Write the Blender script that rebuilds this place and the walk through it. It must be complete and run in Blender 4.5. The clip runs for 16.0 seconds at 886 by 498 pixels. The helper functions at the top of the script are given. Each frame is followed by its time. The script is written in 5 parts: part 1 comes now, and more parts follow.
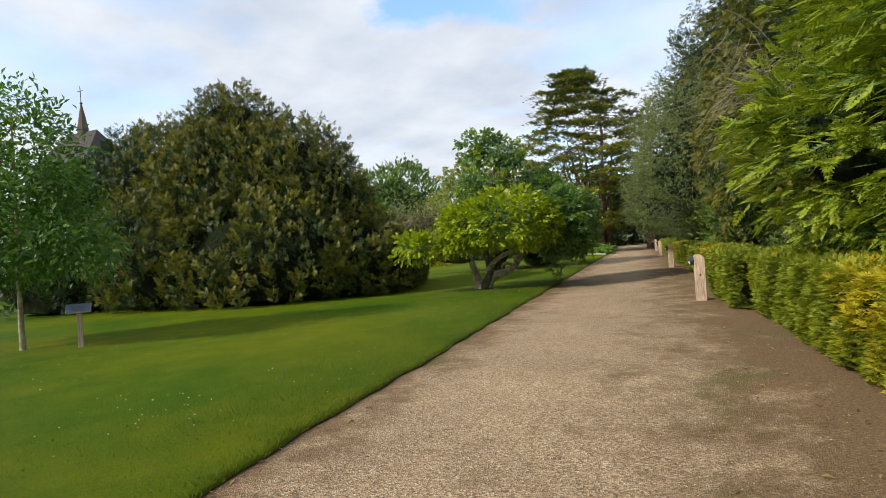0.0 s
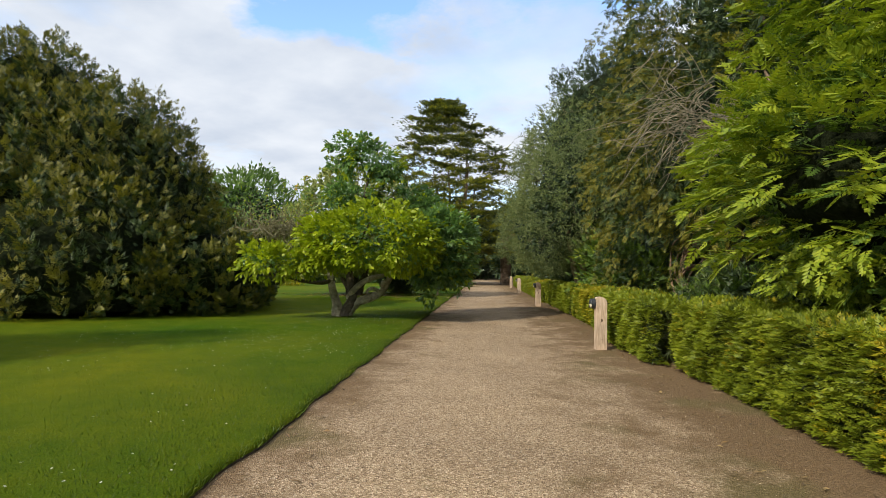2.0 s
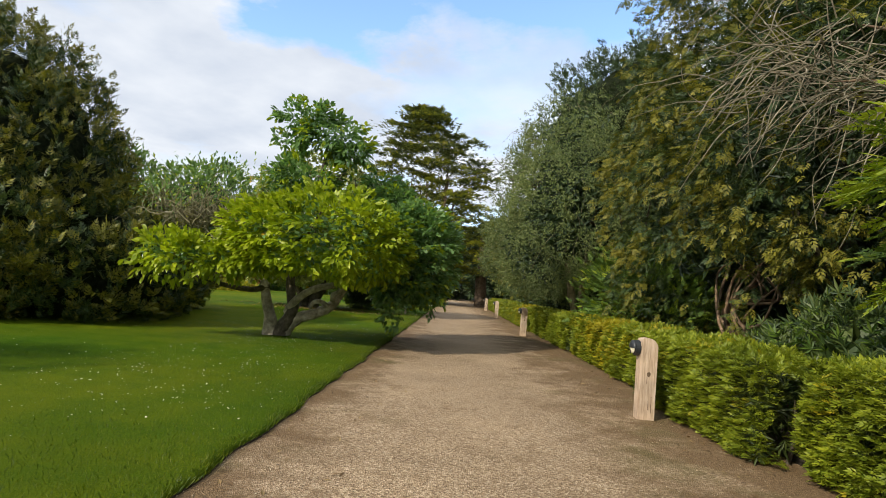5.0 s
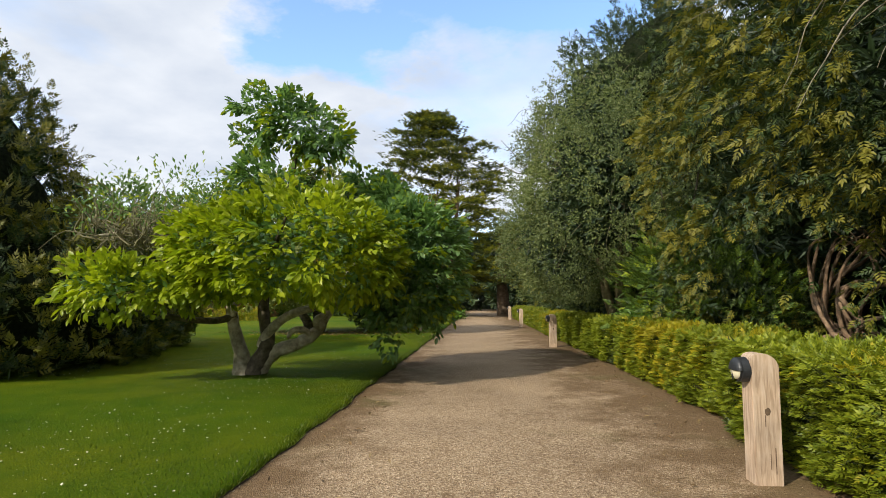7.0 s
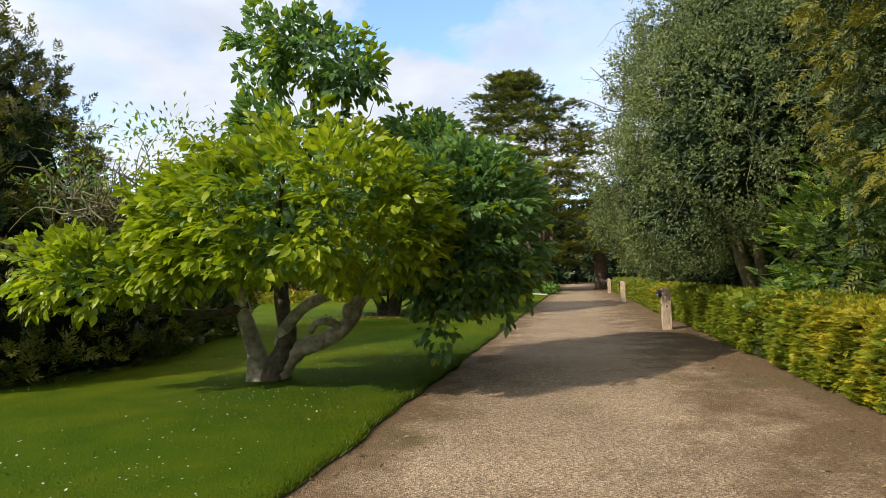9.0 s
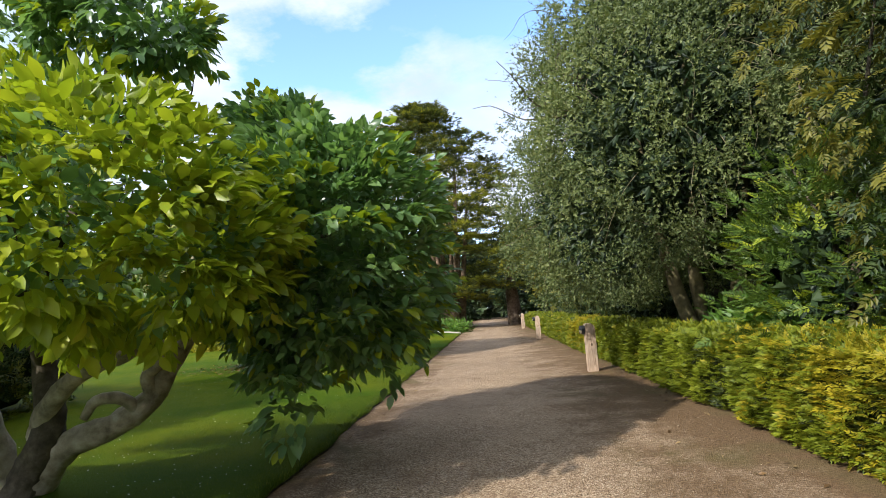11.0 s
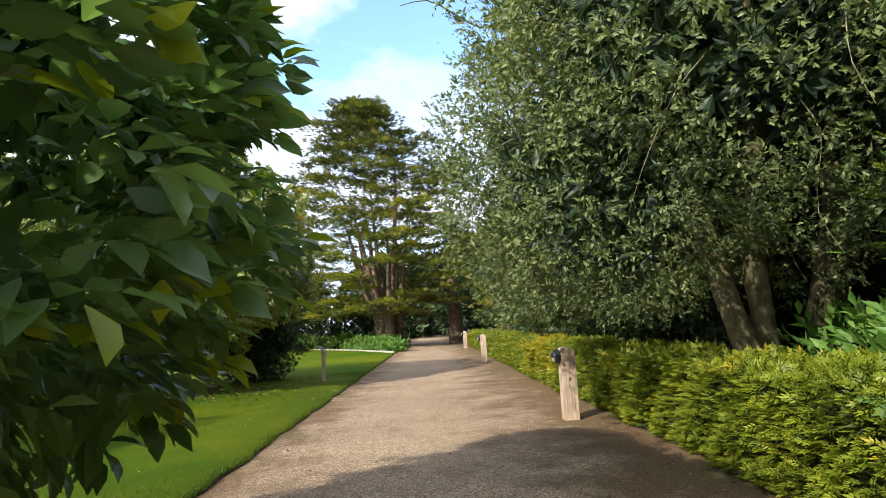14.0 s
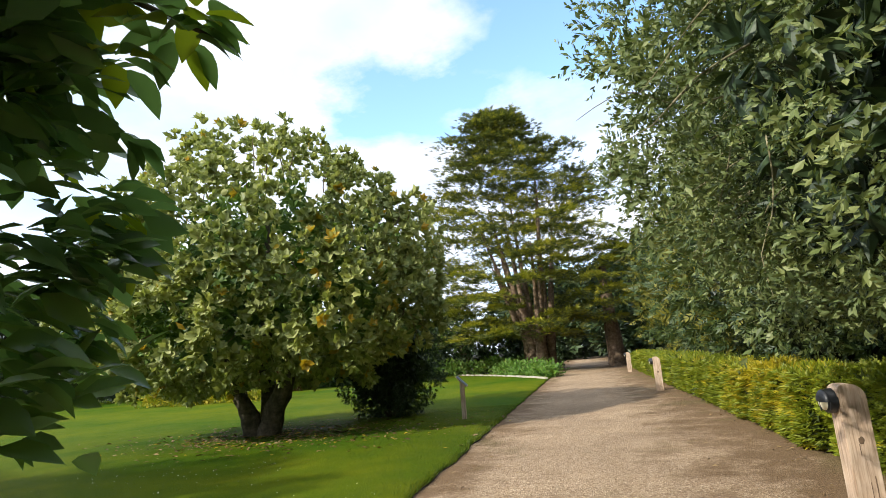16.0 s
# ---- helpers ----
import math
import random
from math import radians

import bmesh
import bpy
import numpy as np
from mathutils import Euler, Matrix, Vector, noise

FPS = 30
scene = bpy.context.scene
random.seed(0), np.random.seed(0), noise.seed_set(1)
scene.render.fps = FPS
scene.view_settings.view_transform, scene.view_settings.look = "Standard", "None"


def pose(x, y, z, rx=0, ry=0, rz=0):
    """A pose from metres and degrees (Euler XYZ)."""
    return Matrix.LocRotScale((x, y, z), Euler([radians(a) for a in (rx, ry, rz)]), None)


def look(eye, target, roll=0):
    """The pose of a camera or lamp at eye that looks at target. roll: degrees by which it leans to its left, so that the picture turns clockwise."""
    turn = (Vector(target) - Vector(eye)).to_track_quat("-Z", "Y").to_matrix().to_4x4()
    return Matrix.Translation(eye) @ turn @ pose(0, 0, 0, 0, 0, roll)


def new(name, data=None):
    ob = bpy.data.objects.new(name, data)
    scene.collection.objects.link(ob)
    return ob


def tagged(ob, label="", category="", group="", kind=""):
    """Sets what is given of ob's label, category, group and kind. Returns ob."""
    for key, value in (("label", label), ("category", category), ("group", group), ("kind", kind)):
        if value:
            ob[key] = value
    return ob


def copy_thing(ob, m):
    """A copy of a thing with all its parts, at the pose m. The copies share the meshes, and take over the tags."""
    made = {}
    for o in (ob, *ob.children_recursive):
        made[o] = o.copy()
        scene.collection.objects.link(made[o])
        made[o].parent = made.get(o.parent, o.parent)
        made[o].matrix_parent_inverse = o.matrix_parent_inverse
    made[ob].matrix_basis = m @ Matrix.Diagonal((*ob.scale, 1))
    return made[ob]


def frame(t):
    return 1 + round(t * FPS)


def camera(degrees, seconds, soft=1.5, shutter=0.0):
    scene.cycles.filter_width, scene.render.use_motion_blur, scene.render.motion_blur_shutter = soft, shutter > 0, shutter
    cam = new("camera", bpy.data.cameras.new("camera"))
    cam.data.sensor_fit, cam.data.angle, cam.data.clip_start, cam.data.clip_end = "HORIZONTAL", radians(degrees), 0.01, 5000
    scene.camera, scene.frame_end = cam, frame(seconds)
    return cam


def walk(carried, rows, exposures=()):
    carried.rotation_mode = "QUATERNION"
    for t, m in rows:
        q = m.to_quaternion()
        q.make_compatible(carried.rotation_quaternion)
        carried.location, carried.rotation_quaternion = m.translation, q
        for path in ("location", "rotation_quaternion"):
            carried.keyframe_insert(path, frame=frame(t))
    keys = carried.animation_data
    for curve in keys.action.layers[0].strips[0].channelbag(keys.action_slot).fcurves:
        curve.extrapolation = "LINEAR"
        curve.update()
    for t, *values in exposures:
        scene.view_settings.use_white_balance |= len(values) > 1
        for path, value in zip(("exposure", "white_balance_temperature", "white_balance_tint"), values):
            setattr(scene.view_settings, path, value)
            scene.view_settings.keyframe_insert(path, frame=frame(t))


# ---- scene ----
cam = camera(76.3, 16.0, soft=0.9)
PATH = [
    (0, (1.697, -7.543, 1.729), (1.031, -5.657, 1.731), -4.4),
    (0.5, (1.21, -7.028, 1.696), (0.547, -5.145, 1.822), -1.9),
    (1, (0.933, -6.293, 1.768), (0.294, -4.411, 1.993), 3.5),
    (1.5, (0.743, -5.628, 1.679), (0.369, -3.668, 1.819), 1.1),
    (2, (0.502, -4.843, 1.668), (0.348, -2.85, 1.742), 0.7),
    (2.5, (0.322, -4.029, 1.669), (0.472, -2.042, 1.832), -0.5),
    (3, (0.174, -3.338, 1.639), (0.357, -1.349, 1.747), -1.2),
    (3.5, (0.107, -2.596, 1.663), (0.328, -0.612, 1.794), -4.1),
    (4, (0.132, -1.929, 1.66), (0.236, 0.068, 1.684), 1.1),
    (4.5, (0.19, -1.258, 1.637), (0.27, 0.739, 1.713), 3.4),
    (5, (0.212, -0.567, 1.571), (0.15, 1.427, 1.715), 4.7),
    (5.2, (0.227, -0.36, 1.576), (0.169, 1.636, 1.703), 4.4),
    (7.3, (0.521, 2.69, 1.604), (0.362, 4.675, 1.793), -2.0),
    (7.5, (0.551, 2.942, 1.627), (0.396, 4.931, 1.782), -4.4),
    (8, (0.665, 3.798, 1.638), (0.324, 5.769, 1.635), -4.4),
    (8.2, (0.619, 4.163, 1.651), (0.211, 6.121, 1.7), -2.3),
    (10.3, (0.697, 7.497, 1.579), (0.181, 9.422, 1.741), -2.9),
    (10.5, (0.67, 7.695, 1.602), (0.233, 9.637, 1.798), -2.0),
    (11, (0.659, 8.332, 1.647), (0.506, 10.314, 1.868), -4.0),
    (11.5, (0.726, 9.139, 1.502), (0.688, 11.131, 1.678), 1.5),
    (12, (0.759, 9.92, 1.56), (0.761, 11.903, 1.824), 0.4),
    (12.5, (0.834, 10.738, 1.59), (0.832, 12.719, 1.863), -2.2),
    (13, (0.844, 11.406, 1.578), (0.89, 13.388, 1.841), -0.8),
    (13.5, (0.837, 12.207, 1.595), (0.799, 14.202, 1.728), 0.7),
    (14, (0.852, 13.091, 1.571), (0.9, 15.072, 1.84), -3.0),
    (14.5, (0.82, 13.87, 1.591), (0.875, 15.854, 1.839), 0.1),
    (15, (0.762, 14.669, 1.608), (0.726, 16.651, 1.87), -2.3),
    (15.5, (0.698, 15.37, 1.616), (0.367, 17.316, 1.936), -1.0),
    (16, (0.678, 16.114, 1.655), (0.226, 18.026, 2.032), -4.5),
]
walk(cam, [(t, look(eye, target, roll)) for t, eye, target, roll in PATH],
     exposures=[(0.0, 0.02, 6300, 8), (8.0, 0.1, 6350, 9), (10.5, 0.3, 5900, 12), (12.5, 0.66, 5750, 13), (14.5, 0.65, 5950, 11), (16.0, 0.54, 6050, 10)])

# ---- world, sun, exposure ----
SUN_FROM = Vector((-0.71, -0.70, 0.0)).normalized()
SUN_ELEV = 34.0
world = bpy.data.worlds.new("sky")
scene.world = world
world.use_nodes = True
wn, wl = world.node_tree.nodes, world.node_tree.links
wn.clear()
w_out = wn.new("ShaderNodeOutputWorld")
w_bg = wn.new("ShaderNodeBackground")
w_sky = wn.new("ShaderNodeTexSky")
w_sky.sky_type = "NISHITA"
w_sky.sun_disc = False
w_sky.sun_elevation = radians(SUN_ELEV)
w_sky.sun_rotation = math.atan2(SUN_FROM.x, SUN_FROM.y)
w_sky.air_density, w_sky.dust_density, w_sky.ozone_density = 1.0, 0.2, 2.0
SKY_STRENGTH = 0.32
w_gain = wn.new("ShaderNodeVectorMath")
w_gain.operation = "SCALE"
w_gain.inputs["Scale"].default_value = SKY_STRENGTH
wl.new(w_sky.outputs[0], w_gain.inputs[0])
w_co = wn.new("ShaderNodeTexCoord")
# clouds lie on a high flat layer: directions are divided by their height
w_sep = wn.new("ShaderNodeSeparateXYZ")
wl.new(w_co.outputs["Generated"], w_sep.inputs[0])
w_h = wn.new("ShaderNodeMath")
w_h.operation = "MAXIMUM"
w_h.inputs[1].default_value = 0.02
wl.new(w_sep.outputs["Z"], w_h.inputs[0])
w_h2 = wn.new("ShaderNodeMath")
w_h2.operation = "ADD"
w_h2.inputs[1].default_value = 0.18
wl.new(w_h.outputs[0], w_h2.inputs[0])
w_div = wn.new("ShaderNodeVectorMath")
w_div.operation = "DIVIDE"
w_cmb = wn.new("ShaderNodeCombineXYZ")
for i in range(3):
    wl.new(w_h2.outputs[0], w_cmb.inputs[i])
wl.new(w_co.outputs["Generated"], w_div.inputs[0])
wl.new(w_cmb.outputs[0], w_div.inputs[1])
w_map = wn.new("ShaderNodeMapping")
w_map.inputs["Location"].default_value = (0.35, 0.9, 0.0)
w_map.inputs["Rotation"].default_value = (0, 0, radians(20))
wl.new(w_div.outputs[0], w_map.inputs["Vector"])
w_n1 = wn.new("ShaderNodeTexNoise")
w_n1.inputs["Scale"].default_value = 1.15
w_n1.inputs["Detail"].default_value = 9
w_n1.inputs["Roughness"].default_value = 0.52
w_n1.inputs["Distortion"].default_value = 0.25
wl.new(w_map.outputs[0], w_n1.inputs["Vector"])
w_ramp = wn.new("ShaderNodeValToRGB")
w_ramp.color_ramp.elements[0].position = 0.2
w_ramp.color_ramp.elements[1].position = 0.5
# a broad clear gap in the cloud ahead, and smaller ones beside it, all with ragged edges
w_n3 = wn.new("ShaderNodeTexNoise")
w_n3.inputs["Scale"].default_value = 3.4
w_n3.inputs["Detail"].default_value = 8
w_n3.inputs["Roughness"].default_value = 0.6
wl.new(w_map.outputs[0], w_n3.inputs["Vector"])
w_sum = w_n1.outputs["Fac"]
for gap, size, depth in (((-0.41, 1.47, 0), 0.36, 0.5), ((-0.02, 1.25, 0), 0.38, 0.36), ((0.3, 1.3, 0), 0.34, 0.3), ((-1.9, 2.2, 0), 0.3, 0.14)):
    w_flat = wn.new("ShaderNodeVectorMath")
    w_flat.operation = "MULTIPLY"
    w_flat.inputs[1].default_value = (1, 1, 0)
    wl.new(w_div.outputs[0], w_flat.inputs[0])
    w_wob = wn.new("ShaderNodeVectorMath")
    w_wob.operation = "MULTIPLY_ADD"
    w_wob.inputs[1].default_value = (0.6, 0.6, 0)
    wl.new(w_n3.outputs["Color"], w_wob.inputs[0])
    wl.new(w_flat.outputs[0], w_wob.inputs[2])
    w_dist = wn.new("ShaderNodeVectorMath")
    w_dist.operation = "DISTANCE"
    w_dist.inputs[1].default_value = (gap[0] + 0.3, gap[1] + 0.3, 0)
    wl.new(w_wob.outputs[0], w_dist.inputs[0])
    w_fall = wn.new("ShaderNodeMapRange")
    w_fall.interpolation_type = "SMOOTHSTEP"
    w_fall.inputs["From Min"].default_value, w_fall.inputs["From Max"].default_value = 0.05, size
    w_fall.inputs["To Min"].default_value, w_fall.inputs["To Max"].default_value = depth, 0.0
    wl.new(w_dist.outputs["Value"], w_fall.inputs["Value"])
    w_sub = wn.new("ShaderNodeMath")
    w_sub.operation = "SUBTRACT"
    wl.new(w_sum, w_sub.inputs[0])
    wl.new(w_fall.outputs[0], w_sub.inputs[1])
    w_sum = w_sub.outputs[0]
wl.new(w_sum, w_ramp.inputs[0])
w_n2 = wn.new("ShaderNodeTexNoise")
w_n2.inputs["Scale"].default_value = 2.6
w_n2.inputs["Detail"].default_value = 6
wl.new(w_map.outputs[0], w_n2.inputs["Vector"])
w_cc = wn.new("ShaderNodeValToRGB")
w_cc.color_ramp.elements[0].position, w_cc.color_ramp.elements[1].position = 0.32, 0.62
w_cc.color_ramp.elements[0].color = (0.64, 0.69, 0.79, 1)
w_cc.color_ramp.elements[1].color = (0.87, 0.89, 0.94, 1)
wl.new(w_n2.outputs["Fac"], w_cc.inputs[0])
w_mix = wn.new("ShaderNodeMix")
w_mix.data_type = "RGBA"
wl.new(w_ramp.outputs["Color"], w_mix.inputs["Factor"])
wl.new(w_gain.outputs[0], w_mix.inputs["A"])
wl.new(w_cc.outputs["Color"], w_mix.inputs["B"])
wl.new(w_mix.outputs["Result"], w_bg.inputs["Color"])
w_bg.inputs["Strength"].default_value = 1.0
wl.new(w_bg.outputs[0], w_out.inputs["Surface"])

sun = new("sun", bpy.data.lights.new("sun", "SUN"))
sun.data.energy = 4.4
sun.data.angle = radians(1.0)
sun.data.color = (1.0, 0.91, 0.76)
ce = math.cos(radians(SUN_ELEV))
sun.matrix_world = look((0, 0, 30), (-SUN_FROM.x * ce, -SUN_FROM.y * ce, 30 - math.sin(radians(SUN_ELEV))))

# ---- materials ----


def nodes_of(name):
    m = bpy.data.materials.new(name)
    m.use_nodes = True
    return m, m.node_tree.nodes, m.node_tree.links, m.node_tree.nodes["Principled BSDF"]


def noise_node(n, l, scale, detail=4.0, rough=0.55, coord="Object"):
    co = n.new("ShaderNodeTexCoord")
    t = n.new("ShaderNodeTexNoise")
    t.inputs["Scale"].default_value = scale
    t.inputs["Detail"].default_value = detail
    t.inputs["Roughness"].default_value = rough
    l.new(co.outputs[coord], t.inputs["Vector"])
    return t


def ramp(n, l, src, stops):
    r = n.new("ShaderNodeValToRGB")
    e = r.color_ramp.elements
    while len(e) < len(stops):
        e.new(0.5)
    for el, (p, c) in zip(e, stops):
        el.position = p
        el.color = (*c, 1)
    l.new(src, r.inputs[0])
    return r


def mixc(n, l, fac, a, b, mode="MIX"):
    m = n.new("ShaderNodeMix")
    m.data_type = "RGBA"
    m.blend_type = mode
    for key, v in (("Factor", fac), ("A", a), ("B", b)):
        if isinstance(v, (int, float)):
            m.inputs[key].default_value = v
        elif isinstance(v, tuple):
            m.inputs[key].default_value = (*v, 1)
        else:
            l.new(v, m.inputs[key])
    return m.outputs["Result"]


def add_bump(n, l, b, height, strength, dist):
    k = n.new("ShaderNodeBump")
    k.inputs["Strength"].default_value = strength
    k.inputs["Distance"].default_value = dist
    l.new(height, k.inputs["Height"])
    l.new(k.outputs[0], b.inputs["Normal"])


def leaf_mat(name, dark, mid, light, rough=0.5, through_light=0.25, patch=0.5, spec=0.4):
    """Leaves: a different tone each leaf, and slow patches over the crown."""
    m, n, l, b = nodes_of(name)
    g = n.new("ShaderNodeNewGeometry")
    r = ramp(n, l, g.outputs["Random Per Island"], [(0.0, dark), (0.5, mid), (1.0, light)])
    t = noise_node(n, l, patch, 3)
    p = ramp(n, l, t.outputs["Fac"], [(0.3, (0.68, 0.72, 0.75)), (0.7, (1.2, 1.15, 1.0))])
    col = mixc(n, l, 1.0, r.outputs[0], p.outputs[0], "MULTIPLY")
    l.new(col, b.inputs["Base Color"])
    b.inputs["Roughness"].default_value = rough
    b.inputs["Specular IOR Level"].default_value = spec
    tr = n.new("ShaderNodeBsdfTranslucent")
    warm = mixc(n, l, 1.0, col, (1.15, 1.2, 0.6), "MULTIPLY")
    l.new(warm, tr.inputs["Color"])
    mx = n.new("ShaderNodeMixShader")
    mx.inputs[0].default_value = through_light
    l.new(b.outputs[0], mx.inputs[1])
    l.new(tr.outputs[0], mx.inputs[2])
    l.new(mx.outputs[0], n["Material Output"].inputs["Surface"])
    return m


def bark_mat(name, a, b_, c, scale=6.0):
    m, n, l, b = nodes_of(name)
    t = noise_node(n, l, scale, 8, 0.65)
    t2 = noise_node(n, l, scale * 0.25, 3)
    r = ramp(n, l, t.outputs["Fac"], [(0.3, a), (0.52, b_), (0.72, c)])
    p = ramp(n, l, t2.outputs["Fac"], [(0.35, (0.6, 0.62, 0.55)), (0.65, (1.1, 1.08, 1.0))])
    l.new(mixc(n, l, 1.0, r.outputs[0], p.outputs[0], "MULTIPLY"), b.inputs["Base Color"])
    b.inputs["Roughness"].default_value = 0.9
    add_bump(n, l, b, t.outputs["Fac"], 0.8, 0.03)
    return m


YEW = leaf_mat("yew_leaf", (0.022, 0.046, 0.014), (0.052, 0.085, 0.021), (0.1, 0.13, 0.03), patch=0.35, through_light=0.15)
YEW_TIP = leaf_mat("yew_tip", (0.12, 0.125, 0.018), (0.18, 0.175, 0.022), (0.25, 0.225, 0.03), patch=0.5)
# leaf of the dark yews, and painted shade inside other crowns
DARK_YEW_AND_SHADE = leaf_mat("dark_yew_and_shade_leaf", (0.02, 0.04, 0.018), (0.04, 0.07, 0.026), (0.06, 0.095, 0.034), patch=0.4, through_light=0.1)
HEM = leaf_mat("hemlock_leaf", (0.05, 0.1, 0.016), (0.1, 0.17, 0.024), (0.17, 0.25, 0.035), patch=0.5, through_light=0.3)
HEM_TIP = leaf_mat("hemlock_tip", (0.2, 0.28, 0.02), (0.29, 0.36, 0.025), (0.37, 0.42, 0.03), patch=0.6, through_light=0.35)
HOLM = leaf_mat("holm_oak_leaf", (0.085, 0.12, 0.042), (0.16, 0.205, 0.07), (0.28, 0.315, 0.125), rough=0.5, through_light=0.25, spec=0.35)
MAG = leaf_mat("magnolia_leaf", (0.1, 0.19, 0.075), (0.17, 0.29, 0.11), (0.24, 0.37, 0.13), rough=0.3, through_light=0.45, patch=0.7, spec=0.6)
# magnolia leaf brightened and yellowed: sunlight painted into the colour
MAG_SUNLIT = leaf_mat("magnolia_sunlit_leaf", (0.23, 0.31, 0.013), (0.32, 0.395, 0.018), (0.42, 0.47, 0.024), rough=0.4, through_light=0.4, patch=0.7)
GMAG = leaf_mat("evergreen_magnolia_leaf", (0.2, 0.24, 0.08), (0.33, 0.365, 0.135), (0.46, 0.48, 0.2), rough=0.5, through_light=0.3, spec=0.3)
YELLOW = leaf_mat("yellowing_leaf", (0.4, 0.28, 0.02), (0.5, 0.36, 0.03), (0.48, 0.3, 0.03), through_light=0.3)
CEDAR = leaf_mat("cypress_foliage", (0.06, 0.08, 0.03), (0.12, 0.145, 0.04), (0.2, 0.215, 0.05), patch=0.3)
# yellow tip colour, with the sunlight on the plate tops painted in
CEDAR_SUNLIT_TIP = leaf_mat("cypress_sunlit_tip", (0.22, 0.24, 0.025), (0.33, 0.33, 0.03), (0.44, 0.41, 0.04), patch=0.4)
OAK = leaf_mat("lime_tree_leaf", (0.07, 0.13, 0.03), (0.12, 0.2, 0.045), (0.18, 0.27, 0.06), patch=0.3, through_light=0.3)
YOUNG = leaf_mat("young_tree_leaf", (0.06, 0.14, 0.025), (0.1, 0.2, 0.035), (0.15, 0.26, 0.05), patch=0.6, through_light=0.4)
HEDGE = leaf_mat("hedge_leaf", (0.13, 0.18, 0.012), (0.22, 0.265, 0.016), (0.3, 0.33, 0.022), patch=1.2, through_light=0.3)
HEDGE_GOLD = leaf_mat("hedge_gold_leaf", (0.28, 0.27, 0.012), (0.39, 0.35, 0.016), (0.5, 0.39, 0.02), patch=1.5, through_light=0.3)
# hedge leaf darkened: the shade inside the hedge is painted into its colour
HEDGE_SHADE = leaf_mat("hedge_inner_shade", (0.03, 0.045, 0.008), (0.05, 0.07, 0.01), (0.07, 0.09, 0.012), patch=1.2, through_light=0.05)
FERN = leaf_mat("shrub_leaf", (0.09, 0.19, 0.03), (0.14, 0.27, 0.04), (0.2, 0.34, 0.06), patch=0.8, through_light=0.35)
BED = leaf_mat("bed_leaf", (0.06, 0.12, 0.02), (0.11, 0.19, 0.03), (0.2, 0.26, 0.05), patch=0.8)
ORANGE = leaf_mat("russet_leaf", (0.12, 0.06, 0.03), (0.2, 0.09, 0.03), (0.26, 0.12, 0.04), patch=0.8)
LITTER = leaf_mat("fallen_leaf", (0.09, 0.05, 0.02), (0.17, 0.1, 0.04), (0.32, 0.22, 0.09), through_light=0.05, patch=2.0)
GRASS = leaf_mat("grass_blade", (0.05, 0.095, 0.003), (0.095, 0.145, 0.005), (0.16, 0.19, 0.009), patch=0.6, through_light=0.3)
DAISY = leaf_mat("daisy_petal", (0.6, 0.6, 0.5), (0.75, 0.74, 0.65), (0.8, 0.8, 0.75), through_light=0.1)

BARK_PALE = bark_mat("magnolia_bark", (0.19, 0.15, 0.1), (0.42, 0.36, 0.26), (0.58, 0.53, 0.42), 7)
BARK_DARK = bark_mat("dark_bark", (0.04, 0.03, 0.02), (0.1, 0.08, 0.055), (0.18, 0.15, 0.11), 8)
BARK_OLIVE = bark_mat("mossy_bark", (0.07, 0.06, 0.03), (0.15, 0.125, 0.06), (0.24, 0.2, 0.11), 7)
BARK_TWIG = bark_mat("pale_twig_bark", (0.14, 0.12, 0.06), (0.26, 0.23, 0.13), (0.36, 0.33, 0.22), 9)
BARK_RED = bark_mat("cypress_bark", (0.09, 0.055, 0.035), (0.2, 0.135, 0.09), (0.32, 0.24, 0.18), 5)
STEMWOOD = bark_mat("bare_stem_bark", (0.12, 0.07, 0.045), (0.25, 0.16, 0.1), (0.36, 0.25, 0.17), 8)
DEADWOOD = bark_mat("dead_twig", (0.17, 0.14, 0.1), (0.29, 0.25, 0.19), (0.4, 0.35, 0.28), 9)


def crown_shade_mat():
    """Shade deep in a crown, painted as near-black twigs and needles."""
    m, n, l, b = nodes_of("crown_inner_shade")
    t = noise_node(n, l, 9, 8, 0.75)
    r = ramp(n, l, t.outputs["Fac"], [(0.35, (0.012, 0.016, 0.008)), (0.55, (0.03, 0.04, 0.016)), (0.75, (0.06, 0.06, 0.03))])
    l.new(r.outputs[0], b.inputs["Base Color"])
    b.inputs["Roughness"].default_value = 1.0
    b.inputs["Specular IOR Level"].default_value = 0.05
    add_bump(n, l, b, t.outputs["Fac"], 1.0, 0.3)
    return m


CROWN_SHADE = crown_shade_mat()


def lawn_mat():
    m, n, l, b = nodes_of("mown_lawn")
    big = noise_node(n, l, 0.16, 4)
    mid = noise_node(n, l, 1.6, 5)
    fine = noise_node(n, l, 55, 6, 0.7)
    c = ramp(n, l, fine.outputs["Fac"], [(0.25, (0.03, 0.066, 0.002)), (0.5, (0.076, 0.118, 0.003)), (0.75, (0.135, 0.165, 0.006))])
    c2 = ramp(n, l, mid.outputs["Fac"], [(0.3, (0.78, 0.9, 0.8)), (0.7, (1.2, 1.1, 1.0))])
    c3 = ramp(n, l, big.outputs["Fac"], [(0.36, (0.64, 0.86, 0.75)), (0.64, (1.55, 1.2, 1.0))])
    x = mixc(n, l, 1.0, c.outputs[0], c2.outputs[0], "MULTIPLY")
    l.new(mixc(n, l, 1.0, x, c3.outputs[0], "MULTIPLY"), b.inputs["Base Color"])
    b.inputs["Roughness"].default_value = 0.75
    b.inputs["Specular IOR Level"].default_value = 0.06
    add_bump(n, l, b, fine.outputs["Fac"], 0.9, 0.03)
    return m


